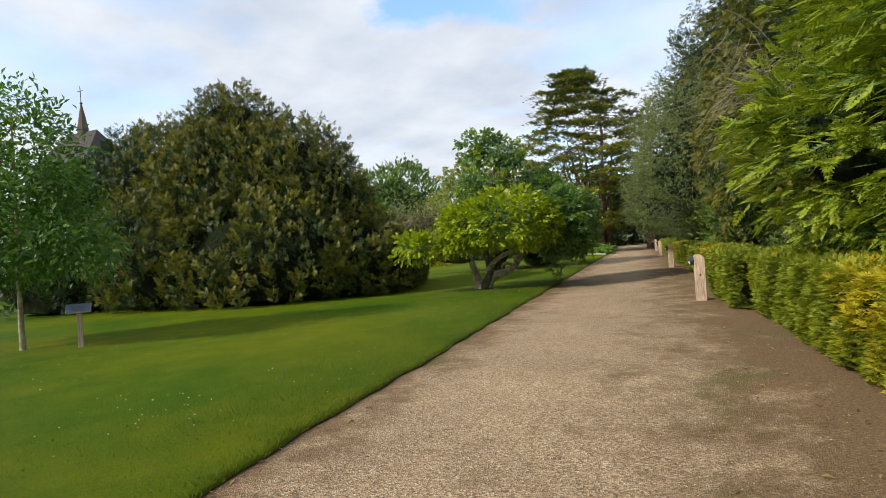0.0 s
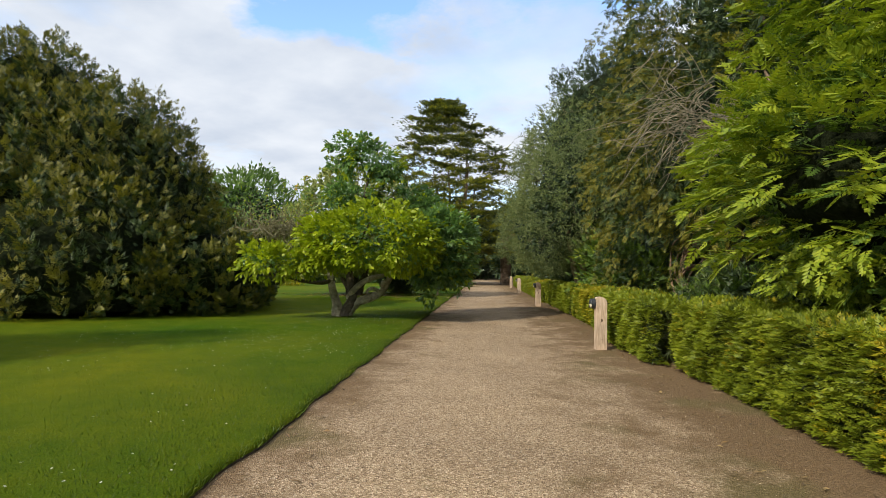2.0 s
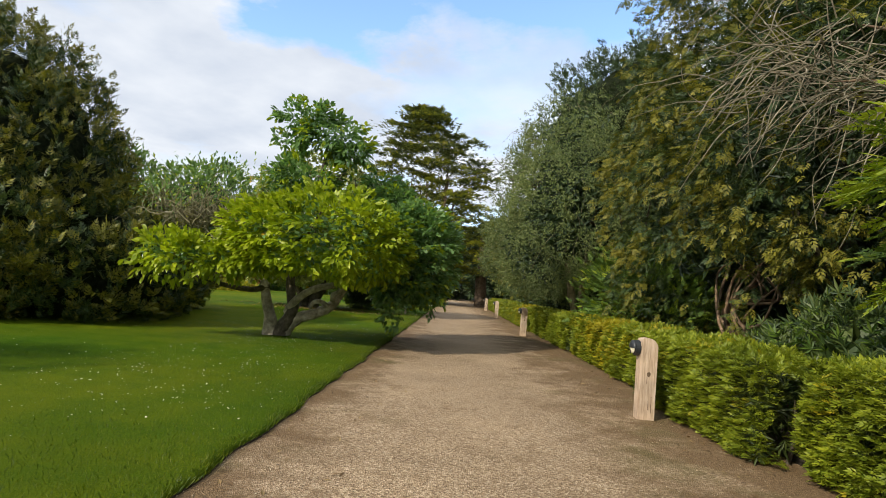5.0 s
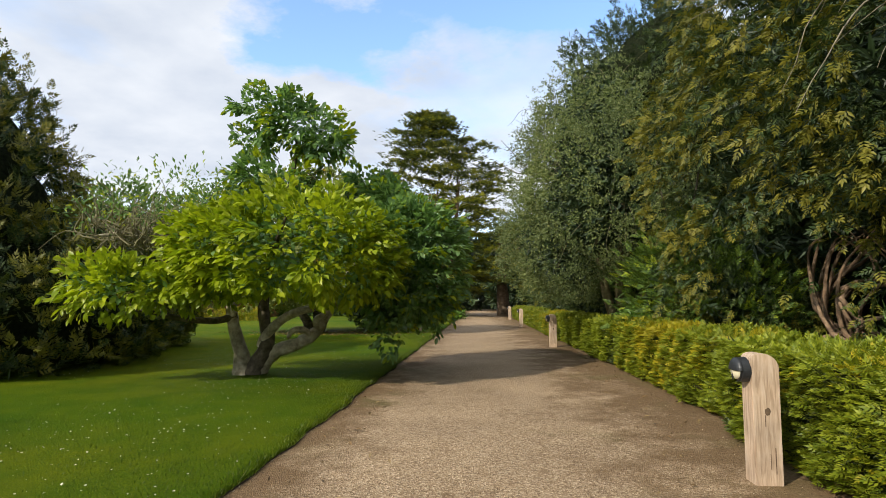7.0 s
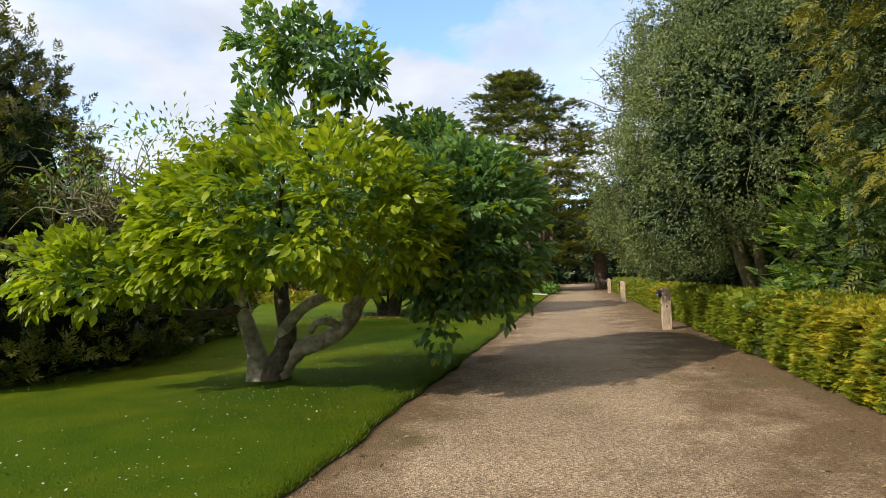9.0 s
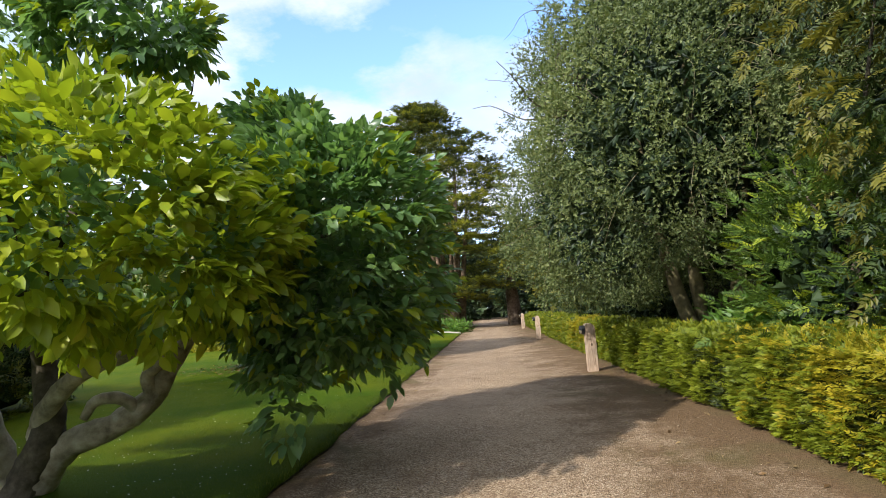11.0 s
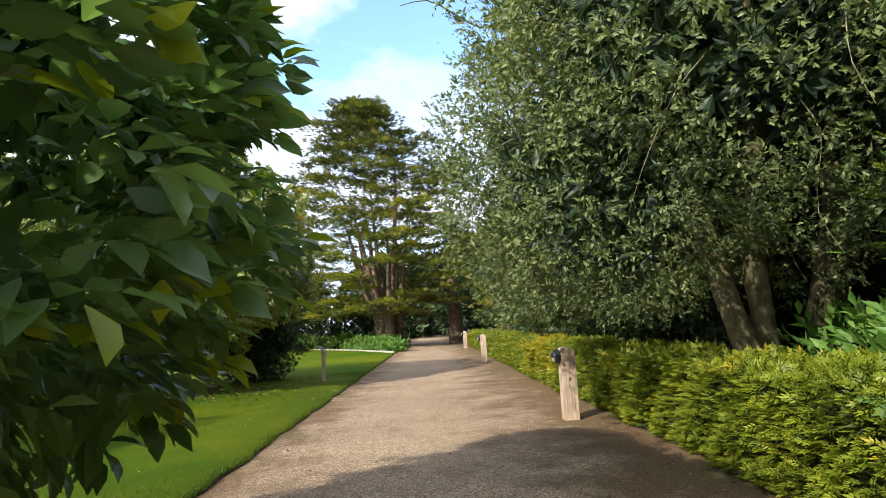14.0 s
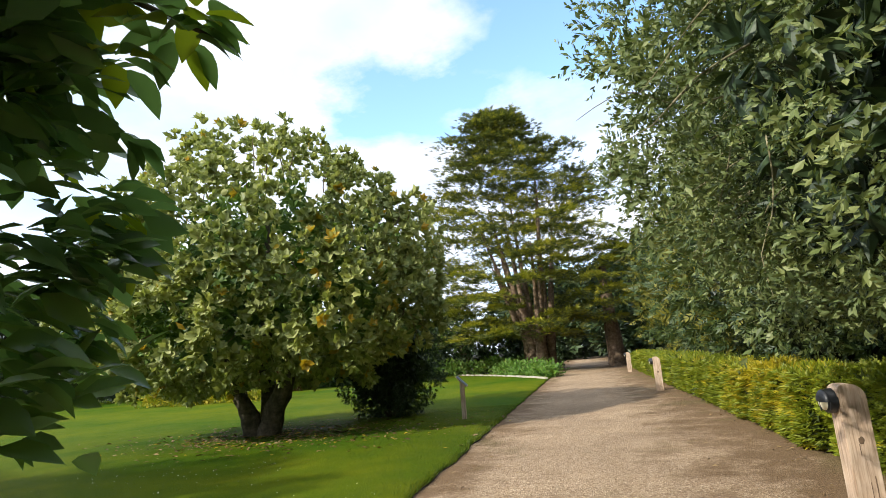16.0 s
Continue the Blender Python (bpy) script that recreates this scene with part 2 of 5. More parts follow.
def gravel_mat():
    """Buff gravel, with brown damp leaf mould along both edges and mossy patches by the hedge."""
    m, n, l, b = nodes_of("buff_gravel")
    co = n.new("ShaderNodeTexCoord")
    vor = n.new("ShaderNodeTexVoronoi")
    vor.inputs["Scale"].default_value = 75
    l.new(co.outputs["Object"], vor.inputs["Vector"])
    vor2 = n.new("ShaderNodeTexVoronoi")
    vor2.inputs["Scale"].default_value = 34
    l.new(co.outputs["Object"], vor2.inputs["Vector"])
    sep = n.new("ShaderNodeSeparateColor")
    l.new(vor.outputs["Color"], sep.inputs[0])
    stone = ramp(n, l, sep.outputs[0], [(0.0, (0.15, 0.098, 0.055)), (0.35, (0.35, 0.255, 0.16)), (0.75, (0.5, 0.38, 0.25)), (1.0, (0.76, 0.64, 0.48))])
    big = noise_node(n, l, 0.45, 5, 0.6)
    tone = ramp(n, l, big.outputs["Fac"], [(0.3, (0.74, 0.69, 0.64)), (0.7, (1.06, 1.0, 0.93))])
    base = mixc(n, l, 1.0, stone.outputs[0], tone.outputs[0], "MULTIPLY")
    xyz = n.new("ShaderNodeSeparateXYZ")
    l.new(co.outputs["Object"], xyz.inputs[0])
    # how near the two edges: 0 in the middle, 1 at the hedge or the turf
    mr = n.new("ShaderNodeMapRange")
    mr.inputs["From Min"].default_value, mr.inputs["From Max"].default_value = 0.9, 3.5
    l.new(xyz.outputs["X"], mr.inputs["Value"])
    ml = n.new("ShaderNodeMapRange")
    ml.inputs["From Min"].default_value, ml.inputs["From Max"].default_value = -0.5, -1.8
    l.new(xyz.outputs["X"], ml.inputs["Value"])
    mx = n.new("ShaderNodeMath")
    mx.operation = "MAXIMUM"
    l.new(mr.outputs[0], mx.inputs[0])
    l.new(ml.outputs[0], mx.inputs[1])
    st = noise_node(n, l, 1.1, 9, 0.74)
    ad = n.new("ShaderNodeMath")
    ad.operation = "MULTIPLY_ADD"
    ad.inputs[1].default_value = 0.3
    l.new(mx.outputs[0], ad.inputs[0])
    l.new(st.outputs["Fac"], ad.inputs[2])
    mask = ramp(n, l, ad.outputs[0], [(0.54, (0, 0, 0)), (0.74, (0.9, 0.9, 0.9))])
    mould_n = noise_node(n, l, 30, 6, 0.7)
    mould = ramp(n, l, mould_n.outputs["Fac"], [(0.3, (0.07, 0.042, 0.018)), (0.55, (0.185, 0.112, 0.052)), (0.75, (0.33, 0.225, 0.12))])
    moss_n = noise_node(n, l, 0.6, 4)
    mossf = ramp(n, l, moss_n.outputs["Fac"], [(0.52, (0, 0, 0)), (0.64, (0.5, 0.5, 0.5))])
    dirt = mixc(n, l, mossf.outputs[0], mould.outputs[0], (0.1, 0.1, 0.025))
    l.new(mixc(n, l, mask.outputs[0], base, dirt), b.inputs["Base Color"])
    b.inputs["Roughness"].default_value = 0.85
    b.inputs["Specular IOR Level"].default_value = 0.25
    hsum = n.new("ShaderNodeMath")
    hsum.operation = "MULTIPLY_ADD"
    hsum.inputs[1].default_value = 0.6
    l.new(vor2.outputs["Distance"], hsum.inputs[0])
    l.new(vor.outputs["Distance"], hsum.inputs[2])
    add_bump(n, l, b, hsum.outputs[0], 0.9, 0.012)
    return m


def earth_mat():
    m, n, l, b = nodes_of("leaf_mould_soil")
    t = noise_node(n, l, 14, 8, 0.7)
    r = ramp(n, l, t.outputs["Fac"], [(0.3, (0.02, 0.014, 0.008)), (0.55, (0.06, 0.042, 0.024)), (0.75, (0.13, 0.09, 0.05))])
    l.new(r.outputs[0], b.inputs["Base Color"])
    b.inputs["Roughness"].default_value = 0.95
    add_bump(n, l, b, t.outputs["Fac"], 0.8, 0.05)
    return m


def wood_mat(name, a, b_, c):
    m, n, l, b = nodes_of(name)
    co = n.new("ShaderNodeTexCoord")
    mp = n.new("ShaderNodeMapping")
    mp.inputs["Scale"].default_value = (9, 9, 0.7)
    l.new(co.outputs["Object"], mp.inputs["Vector"])
    t = n.new("ShaderNodeTexNoise")
    t.inputs["Scale"].default_value = 5
    t.inputs["Detail"].default_value = 8
    t.inputs["Distortion"].default_value = 0.9
    l.new(mp.outputs[0], t.inputs["Vector"])
    r = ramp(n, l, t.outputs["Fac"], [(0.28, a), (0.5, b_), (0.74, c)])
    st = noise_node(n, l, 3.0, 4)
    p = ramp(n, l, st.outputs["Fac"], [(0.35, (0.8, 0.78, 0.76)), (0.65, (1.08, 1.04, 1.0))])
    l.new(mixc(n, l, 1.0, r.outputs[0], p.outputs[0], "MULTIPLY"), b.inputs["Base Color"])
    b.inputs["Roughness"].default_value = 0.75
    add_bump(n, l, b, t.outputs["Fac"], 0.35, 0.008)
    return m


def plain_mat(name, col, rough, metal=0.0, vary=0.12):
    m, n, l, b = nodes_of(name)
    t = noise_node(n, l, 18, 5)
    lo, hi = tuple(c * (1 - vary) for c in col), tuple(min(1, c * (1 + vary)) for c in col)
    r = ramp(n, l, t.outputs["Fac"], [(0.3, lo), (0.7, hi)])
    l.new(r.outputs[0], b.inputs["Base Color"])
    b.inputs["Roughness"].default_value = rough
    b.inputs["Metallic"].default_value = metal
    return m


LAWN = lawn_mat()
GRAVEL = gravel_mat()
EARTH = earth_mat()
OAKPOST = wood_mat("weathered_oak", (0.31, 0.22, 0.145), (0.51, 0.385, 0.275), (0.65, 0.53, 0.41))
CHECK = plain_mat("drying_check", (0.13, 0.085, 0.05), 0.95, vary=0.4)
LAMPBLACK = plain_mat("black_cast_metal", (0.022, 0.024, 0.027), 0.45)
LENS = plain_mat("frosted_lens", (0.72, 0.66, 0.46), 0.3, vary=0.05)
PANEL = plain_mat("grey_sign_panel", (0.15, 0.19, 0.25), 0.5)
PANEL_INK = plain_mat("sign_print", (0.12, 0.13, 0.15), 0.4)
STONE = plain_mat("pale_kerb_stone", (0.42, 0.38, 0.3), 0.85, vary=0.25)
SLATE = plain_mat("grey_roof_slate", (0.06, 0.052, 0.048), 0.95, vary=0.3)
COPPER = plain_mat("weathered_spire_lead", (0.11, 0.08, 0.06), 0.85, vary=0.2)
WALLSTONE = plain_mat("grey_wall_stone", (0.26, 0.23, 0.19), 0.9, vary=0.25)
IRON = plain_mat("dark_iron", (0.05, 0.045, 0.04), 0.5, 0.6)

# ---- mesh tools ----


def mesh_np(name, verts, faces, mats, idx=None, smooth=False):
    """A mesh from arrays: verts (n, 3), faces (m, k), all with k corners."""
    verts = np.asarray(verts, dtype=np.float32)
    faces = np.asarray(faces, dtype=np.int32)
    me = bpy.data.meshes.new(name)
    m, k = faces.shape
    me.vertices.add(len(verts))
    me.vertices.foreach_set("co", verts.ravel())
    me.loops.add(m * k)
    me.loops.foreach_set("vertex_index", faces.ravel())
    me.polygons.add(m)
    me.polygons.foreach_set("loop_start", np.arange(0, m * k, k, dtype=np.int32))
    me.polygons.foreach_set("use_smooth", np.full(m, smooth))
    for mt in mats:
        me.materials.append(mt)
    if idx is not None:
        me.polygons.foreach_set("material_index", np.asarray(idx, dtype=np.int32))
    me.update(calc_edges=True)
    me.validate()
    return me


def part_mesh(name, me, parent, label="", kind=""):
    ob = new(name, me)
    ob.parent = parent
    return tagged(ob, label, kind=kind)


def part(name, bm, material, parent, label=""):
    me = bpy.data.meshes.new(name)
    bm.to_mesh(me)
    bm.free()
    me.materials.append(material)
    return part_mesh(name, me, parent, label)


def thing(name, at, label, category, group="", turn=0.0):
    ob = new(name)
    ob.location = at
    ob.rotation_euler = (0, 0, radians(turn))
    return tagged(ob, label, category, group)


def unit(v):
    return v / np.maximum(np.linalg.norm(v, axis=-1, keepdims=True), 1e-9)


def finger(base, ang, length, width, lift=0.0):
    """A narrow pointed quad in the template's plane, from base, turned by ang."""
    d = np.array([math.sin(ang), math.cos(ang), 0.0])
    s = np.array([d[1], -d[0], 0.0])
    b = np.array(base, dtype=float)
    up = np.array([0, 0, lift])
    return [b, b + d * length * 0.45 + s * width / 2 + up * 0.6, b + d * length + up * 0.2, b + d * length * 0.45 - s * width / 2 + up * 0.6]


def template(fingers):
    v = np.array([p for f in fingers for p in f])
    return v, np.arange(len(v)).reshape(-1, 4)


TUFT = template([finger((0, 0, 0), 0, 1.0, 0.17, 0.1), finger((0, 0.1, 0), 0.6, 0.75, 0.15, 0.14), finger((0, 0.1, 0), -0.6, 0.75, 0.15, 0.14),
                 finger((0, 0.05, 0), 1.15, 0.55, 0.14, 0.05), finger((0, 0.05, 0), -1.15, 0.55, 0.14, 0.05)])
FROND = template([finger((0, 0.7, 0), 0, 0.34, 0.11, -0.04)] + [finger((0, 0.05 + 0.17 * i, 0.02), s * (1.0 - 0.09 * i), 0.4 - 0.045 * i, 0.16, -0.06) for i in range(5) for s in (-1, 1)])
SPRIG = template([finger((0, 0.5, 0), 0, 0.5, 0.15, 0.02)] + [finger((0, 0.06 + 0.22 * i, 0.02), s * (0.85 - 0.1 * i), 0.46 - 0.06 * i, 0.15, 0.05) for i in range(3) for s in (-1, 1)])
CROSS = template([finger((0, 0, 0), 0, 1.0, 0.5, 0.2), finger((0, 0, 0), 1.2, 0.9, 0.45, 0.2), finger((0, 0, 0), -1.2, 0.9, 0.45, -0.2)])
BLADE = template([finger((0, 0, 0), 0, 1.0, 0.16, 0.12)])


def leaf_template(width, curl, fold, rows=3):
    """A pointed leaf along y, folded at its midrib and curling down."""
    ys = np.linspace(0, 1, rows + 1)
    wide = np.sin(np.pi * ys ** 0.85) ** 0.8 * width / 2
    wide[0], wide[-1] = width * 0.06, 0.004
    v, f = [], []
    for y, w in zip(ys, wide):
        z = -curl * y * y
        v += [(-w, y, z + fold * w), (0, y, z), (w, y, z + fold * w)]
    for i in range(rows):
        a = 3 * i
        f += [(a, a + 1, a + 4, a + 3), (a + 1, a + 2, a + 5, a + 4)]
    return np.array(v), np.array(f)


def whorl(n, leaf, tilt):
    """n leaves round a shoot that points along y."""
    lv, lf = leaf
    v, f = [], []
    for i in range(n):
        a = 2 * math.pi * i / n + 0.3 * (i % 2)
        m = np.array(Matrix.Rotation(a, 3, "Y") @ Matrix.Rotation(-tilt * (1 if i % 2 else 0.7), 3, "X"))
        v.append(lv @ m.T)
        f.append(lf + i * len(lv))
    return np.concatenate(v), np.concatenate(f)


LAPPED = leaf_template(0.54, 0.24, 0.34, 3)
SIMPLE = leaf_template(0.45, 0.25, 0.3, 2)


def quad_whorl(n, width, tilt):
    """n plain pointed leaves round a shoot along y."""
    q = []
    for i in range(n):
        m = np.array(Matrix.Rotation(2 * math.pi * i / n, 3, "Y") @ Matrix.Rotation(-tilt * (1 if i % 2 else 0.65), 3, "X"))
        q.append([m @ p for p in finger((0, 0, 0), 0, 1.0, width, 0.08)])
    return template(q)


WHORL5 = quad_whorl(5, 0.34, 0.9)


def shoot(whorled, n):
    """The n leaves of a whorl set one above the other along the shoot, the upper ones smaller."""
    v, f = whorled
    step = np.repeat(np.arange(n), len(v) // n)[:, None]
    return v * (0.95 - 0.08 * step) + np.array([0.0, 0.34, 0.0]) * step, f


SHOOT5 = shoot(quad_whorl(5, 0.3, 0.75), 5)
HOLM_SHOOT = shoot(quad_whorl(6, 0.46, 0.95), 6)
GLOSSY = whorl(5, leaf_template(0.58, 0.1, 0.2, 3), 0.85)


def scatter(tpl, pos, way, nrm, size):
    """Copies of a template at pos, its y along way and its z near nrm."""
    tv, tf = tpl
    y = unit(way)
    x = unit(np.cross(y, nrm))
    z = np.cross(x, y)
    size = np.broadcast_to(size, (len(pos),))[:, None, None]
    v = pos[:, None, :] + size * (tv[None, :, 0:1] * x[:, None, :] + tv[None, :, 1:2] * y[:, None, :] + tv[None, :, 2:3] * z[:, None, :])
    f = tf[None] + (np.arange(len(pos)) * len(tv))[:, None, None]
    return v.reshape(-1, 3), f.reshape(-1, tf.shape[1]), len(tf)


def on_lobes(rng, lobes, n, zmin=0.05, rough=0.16, freq=0.7, sparse=None):
    """n points on the outside of a union of ellipsoids (x, y, z, rx, ry, rz), with a lumpy surface; and their normals."""
    L = np.array(lobes, dtype=float)
    area = (L[:, 3] * L[:, 4] + L[:, 4] * L[:, 5] + L[:, 3] * L[:, 5])
    P, N = [], []
    have = 0
    while have < n:
        k = rng.choice(len(L), size=n * 2, p=area / area.sum())
        d = unit(rng.normal(size=(n * 2, 3)))
        c, r = L[k, :3], L[k, 3:]
        ph = c * 1.7 + d * r * freq
        wob = np.sin(ph[:, 0] * 2.1 + 1.3 * np.sin(ph[:, 1] * 1.7)) * np.sin(ph[:, 2] * 2.3 + ph[:, 1] * 1.1) + 0.5 * np.sin(ph[:, 0] * 4.7 + ph[:, 2] * 5.1) * np.sin(ph[:, 1] * 4.3)
        p = c + d * r * (1 + rough * wob + rng.normal(0, rough * 0.25, n * 2))[:, None]
        inside = np.zeros(len(p), bool)
        for j, lb in enumerate(L):
            q = (((p - lb[:3]) / lb[3:]) ** 2).sum(1)
            inside |= (q < 0.72) & (k != j)
        ok = ~inside & (p[:, 2] > zmin)
        if sparse is not None:
            ok &= ~sparse(p) | (rng.uniform(0, 1, len(p)) < 0.15)
        P.append(p[ok])
        N.append(unit(d / r)[ok])
        have += ok.sum()
    return np.concatenate(P)[:n], np.concatenate(N)[:n]


def in_lobes(rng, lobes, n, zmin=0.1, far=0.8):
    L = np.array(lobes, dtype=float)
    vol = L[:, 3] * L[:, 4] * L[:, 5]
    k = rng.choice(len(L), size=n * 3, p=vol / vol.sum())
    p = L[k, :3] + unit(rng.normal(size=(n * 3, 3))) * L[k, 3:] * rng.uniform(0.4, far, (n * 3, 1))
    return p[p[:, 2] > zmin][:n]


def foliage(rng, lobes, clumps, per, tpl, size, spread, mats, tip=0.0, up=0.3, out=0.8, loose=0.5, flat=0.5, inner=0, inner_size=0.5, inner_mat=None,
            zmin=0.1, rough=0.16, freq=0.7, name="crown", spare=None, level=1.0, rosette=0.5, thin=None):
    """A crown: tufts in clumps over lumpy lobes, larger leaves within, where a darker inner_mat paints the inner shade.
    tip: the share of tufts with the second material, mostly at clump ends.
    """
    cp, cn = on_lobes(rng, lobes, clumps, zmin, rough, freq)
    n = clumps * per
    spread = np.array(spread)
    off = rng.normal(size=(n, 3)) * spread
    pos = np.repeat(cp, per, 0) + off
    nn = np.repeat(cn, per, 0)
    lie = np.array([1.0, 1.0, level])
    way = nn * lie * out + np.array([0, 0, up]) + rng.normal(size=(n, 3)) * loose + rosette * unit(off)
    face = nn * (1 - flat) + np.array([0, 0, flat]) + rng.normal(size=(n, 3)) * 0.35
    sz = size * rng.uniform(0.65, 1.3, n)
    keep = pos[:, 2] > zmin * 0.6
    if spare is not None:
        keep &= ~spare(pos)
    if thin is not None:
        keep &= ~(thin(pos) & (rng.uniform(0, 1, n) < 0.68))
    pos, way, face, sz = pos[keep], way[keep], face[keep], sz[keep]
    gl = np.repeat(rng.uniform(0, 1, clumps), per)[keep]
    mi = (rng.uniform(0, 1, len(pos)) * 0.3 + gl * 0.7 < tip).astype(int) if len(mats) > 1 else np.zeros(len(pos), int)
    v, f, k = scatter(tpl, pos, way, face, sz)
    mi = np.repeat(mi, k)
    mats = list(mats)
    if inner:
        ip = in_lobes(rng, lobes, inner, zmin)
        if spare is not None:
            ip = ip[~spare(ip)]
        iv, jf, ik = scatter(CROSS, ip, rng.normal(size=(len(ip), 3)), rng.normal(size=(len(ip), 3)), inner_size * rng.uniform(0.7, 1.3, len(ip)))
        f = np.concatenate([f, jf + len(v)])
        v = np.concatenate([v, iv])
        mats.append(inner_mat or mats[0])
        mi = np.concatenate([mi, np.full(len(ip) * ik, len(mats) - 1)])
    return mesh_np(name, v, f, mats, mi)


def shade_shell(lobes, share, zmin):
    """An added shell that stands in for a crown's shaded inside: the lobes shrunk, lumpy and closed."""
    V, F, base = [], [], 0
    lat, lon = np.linspace(-1.5, 1.5, 13), np.linspace(0, 2 * math.pi, 20, endpoint=False)
    la, lo = np.meshgrid(lat, lon, indexing="ij")
    d = np.stack([np.cos(la) * np.cos(lo), np.cos(la) * np.sin(lo), np.sin(la)], -1).reshape(-1, 3)
    q = np.array([(i * 20 + j, i * 20 + (j + 1) % 20, (i + 1) * 20 + (j + 1) % 20, (i + 1) * 20 + j) for i in range(12) for j in range(20)])
    for lb in np.array(lobes, dtype=float):
        p = lb[:3] + d * lb[3:] * share
        wob = np.sin(p[:, 0] * 2.3 + p[:, 2] * 1.9) * np.sin(p[:, 1] * 2.1 + p[:, 2] * 2.7)
        p = lb[:3] + d * lb[3:] * (share + 0.05 * wob)[:, None]
        p[:, 2] = np.maximum(p[:, 2], zmin)
        V.append(p)
        F.append(q + base)
        base += len(p)
    return np.concatenate(V), np.concatenate(F)


def shaped_crown(rng, lobes, count, per, tpl, size, mats, length, width, thick, out, up, tip=0.0, droop=0.0, jitter=0.25, flat=0.0, inner=0, inner_size=0.4, inner_mat=None,
                 zmin=0.1, rough=0.14, freq=1.0, name="crown", spare=None, thin=None, inner_tpl=None, smooth=False, core=0.0, level=1.0):
    """A crown of many shoots that stand out from lumpy lobes: tapering plumes where width and thick are alike, flat layered boughs where thick is small."""
    P, N = on_lobes(rng, lobes, count, zmin, rough, freq, thin)
    axis = unit(N * np.array([1.0, 1.0, level]) * out + np.array([0, 0, up]) + rng.normal(0, jitter, (count, 3)))
    side = unit(np.cross(axis, np.array([0.05, 0.03, 1.0])))
    over = np.cross(side, axis)
    long = length * rng.uniform(0.55, 1.45, count)
    grow = rng.uniform(0, 1, count)
    n = count * per
    P, axis, side, over = (np.repeat(q, per, 0) for q in (P, axis, side, over))
    long, grow = np.repeat(long, per), np.repeat(grow, per)
    s = rng.uniform(0, 1, n) ** 0.8
    turn, rad = rng.uniform(0, 2 * math.pi, n), np.sqrt(rng.uniform(0.05, 1, n))
    a, b = np.cos(turn) * rad, np.sin(turn) * rad
    taper = 1 - 0.75 * s
    pos = P + axis * ((s - 0.55) * long)[:, None] + side * (a * taper * width)[:, None] + over * (b * taper * thick)[:, None]
    pos[:, 2] -= droop * s * s * long
    way = axis * 0.75 + side * (a * 0.9)[:, None] + over * (b * 0.9 * (1 - flat))[:, None] + rng.normal(0, 0.22, (n, 3))
    way[:, 2] -= 1.3 * droop * s
    face = over * (flat + (1 - flat) * b[:, None]) + side * (a * (1 - flat))[:, None] + rng.normal(0, 0.25, (n, 3))
    keep = pos[:, 2] > zmin * 0.6
    if spare is not None:
        keep &= ~spare(pos)
    mi = (0.55 * s + 0.45 * grow + rng.normal(0, 0.1, n) > 1 - tip).astype(int) if len(mats) > 1 else np.zeros(n, int)
    v, f, k = scatter(tpl, pos[keep], way[keep], face[keep], size * rng.uniform(0.7, 1.3, n)[keep])
    mi = np.repeat(mi[keep], k)
    mats = list(mats)
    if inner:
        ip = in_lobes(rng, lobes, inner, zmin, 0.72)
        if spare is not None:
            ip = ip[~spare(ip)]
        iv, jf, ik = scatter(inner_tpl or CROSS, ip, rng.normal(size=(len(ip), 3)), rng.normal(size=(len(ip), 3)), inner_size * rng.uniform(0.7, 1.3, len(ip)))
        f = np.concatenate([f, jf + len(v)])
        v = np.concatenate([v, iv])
        # a darker inner_mat stands in for shade inside the crown
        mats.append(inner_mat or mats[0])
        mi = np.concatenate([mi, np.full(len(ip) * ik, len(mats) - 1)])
    # added dark shell: stops see-through and paints the shade behind the shoots
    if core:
        hv, hf = shade_shell(lobes, core, zmin + 0.1)
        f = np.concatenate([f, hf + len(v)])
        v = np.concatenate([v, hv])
        mats.append(CROWN_SHADE)
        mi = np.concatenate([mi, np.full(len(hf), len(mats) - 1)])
    return mesh_np(name, v, f, mats, mi, smooth)


def tube_arrays(points, radii, sides=8, rng=None, rough=0.0, steps=4):
    """A bent tapering tube through the points (Catmull-Rom)."""
    p = np.array(points, dtype=float)
    r = np.array(radii, dtype=float)
    q = np.concatenate([[2 * p[0] - p[1]], p, [2 * p[-1] - p[-2]]])
    c, cr = [], []
    for i in range(len(p) - 1):
        for s in range(steps):
            t = s / steps
            a, b, d, e = q[i], q[i + 1], q[i + 2], q[i + 3]
            c.append(0.5 * (2 * b + (d - a) * t + (2 * a - 5 * b + 4 * d - e) * t * t + (3 * b - a - 3 * d + e) * t ** 3))
            cr.append(r[i] * (1 - t) + r[i + 1] * t)
    c.append(p[-1])
    cr.append(r[-1])
    c, cr = np.array(c), np.array(cr)
    tan = unit(np.gradient(c, axis=0))
    ref = np.array([0.31, 0.17, 0.93]) if abs(tan[:, 2]).mean() < 0.8 else np.array([0.93, 0.31, 0.1])
    u = unit(np.cross(tan, ref))
    w = np.cross(tan, u)
    a = np.linspace(0, 2 * math.pi, sides, endpoint=False)
    ring = np.cos(a)[None, :, None] * u[:, None] + np.sin(a)[None, :, None] * w[:, None]
    rr = cr[:, None] * np.ones((1, sides))
    if rng is not None and rough:
        rr = rr * (1 + rng.normal(0, rough, rr.shape))
    v = (c[:, None] + ring * rr[..., None]).reshape(-1, 3)
    f = []
    for i in range(len(c) - 1):
        for j in range(sides):
            k = (j + 1) % sides
            f.append((i * sides + j, i * sides + k, (i + 1) * sides + k, (i + 1) * sides + j))
    return v, np.array(f)


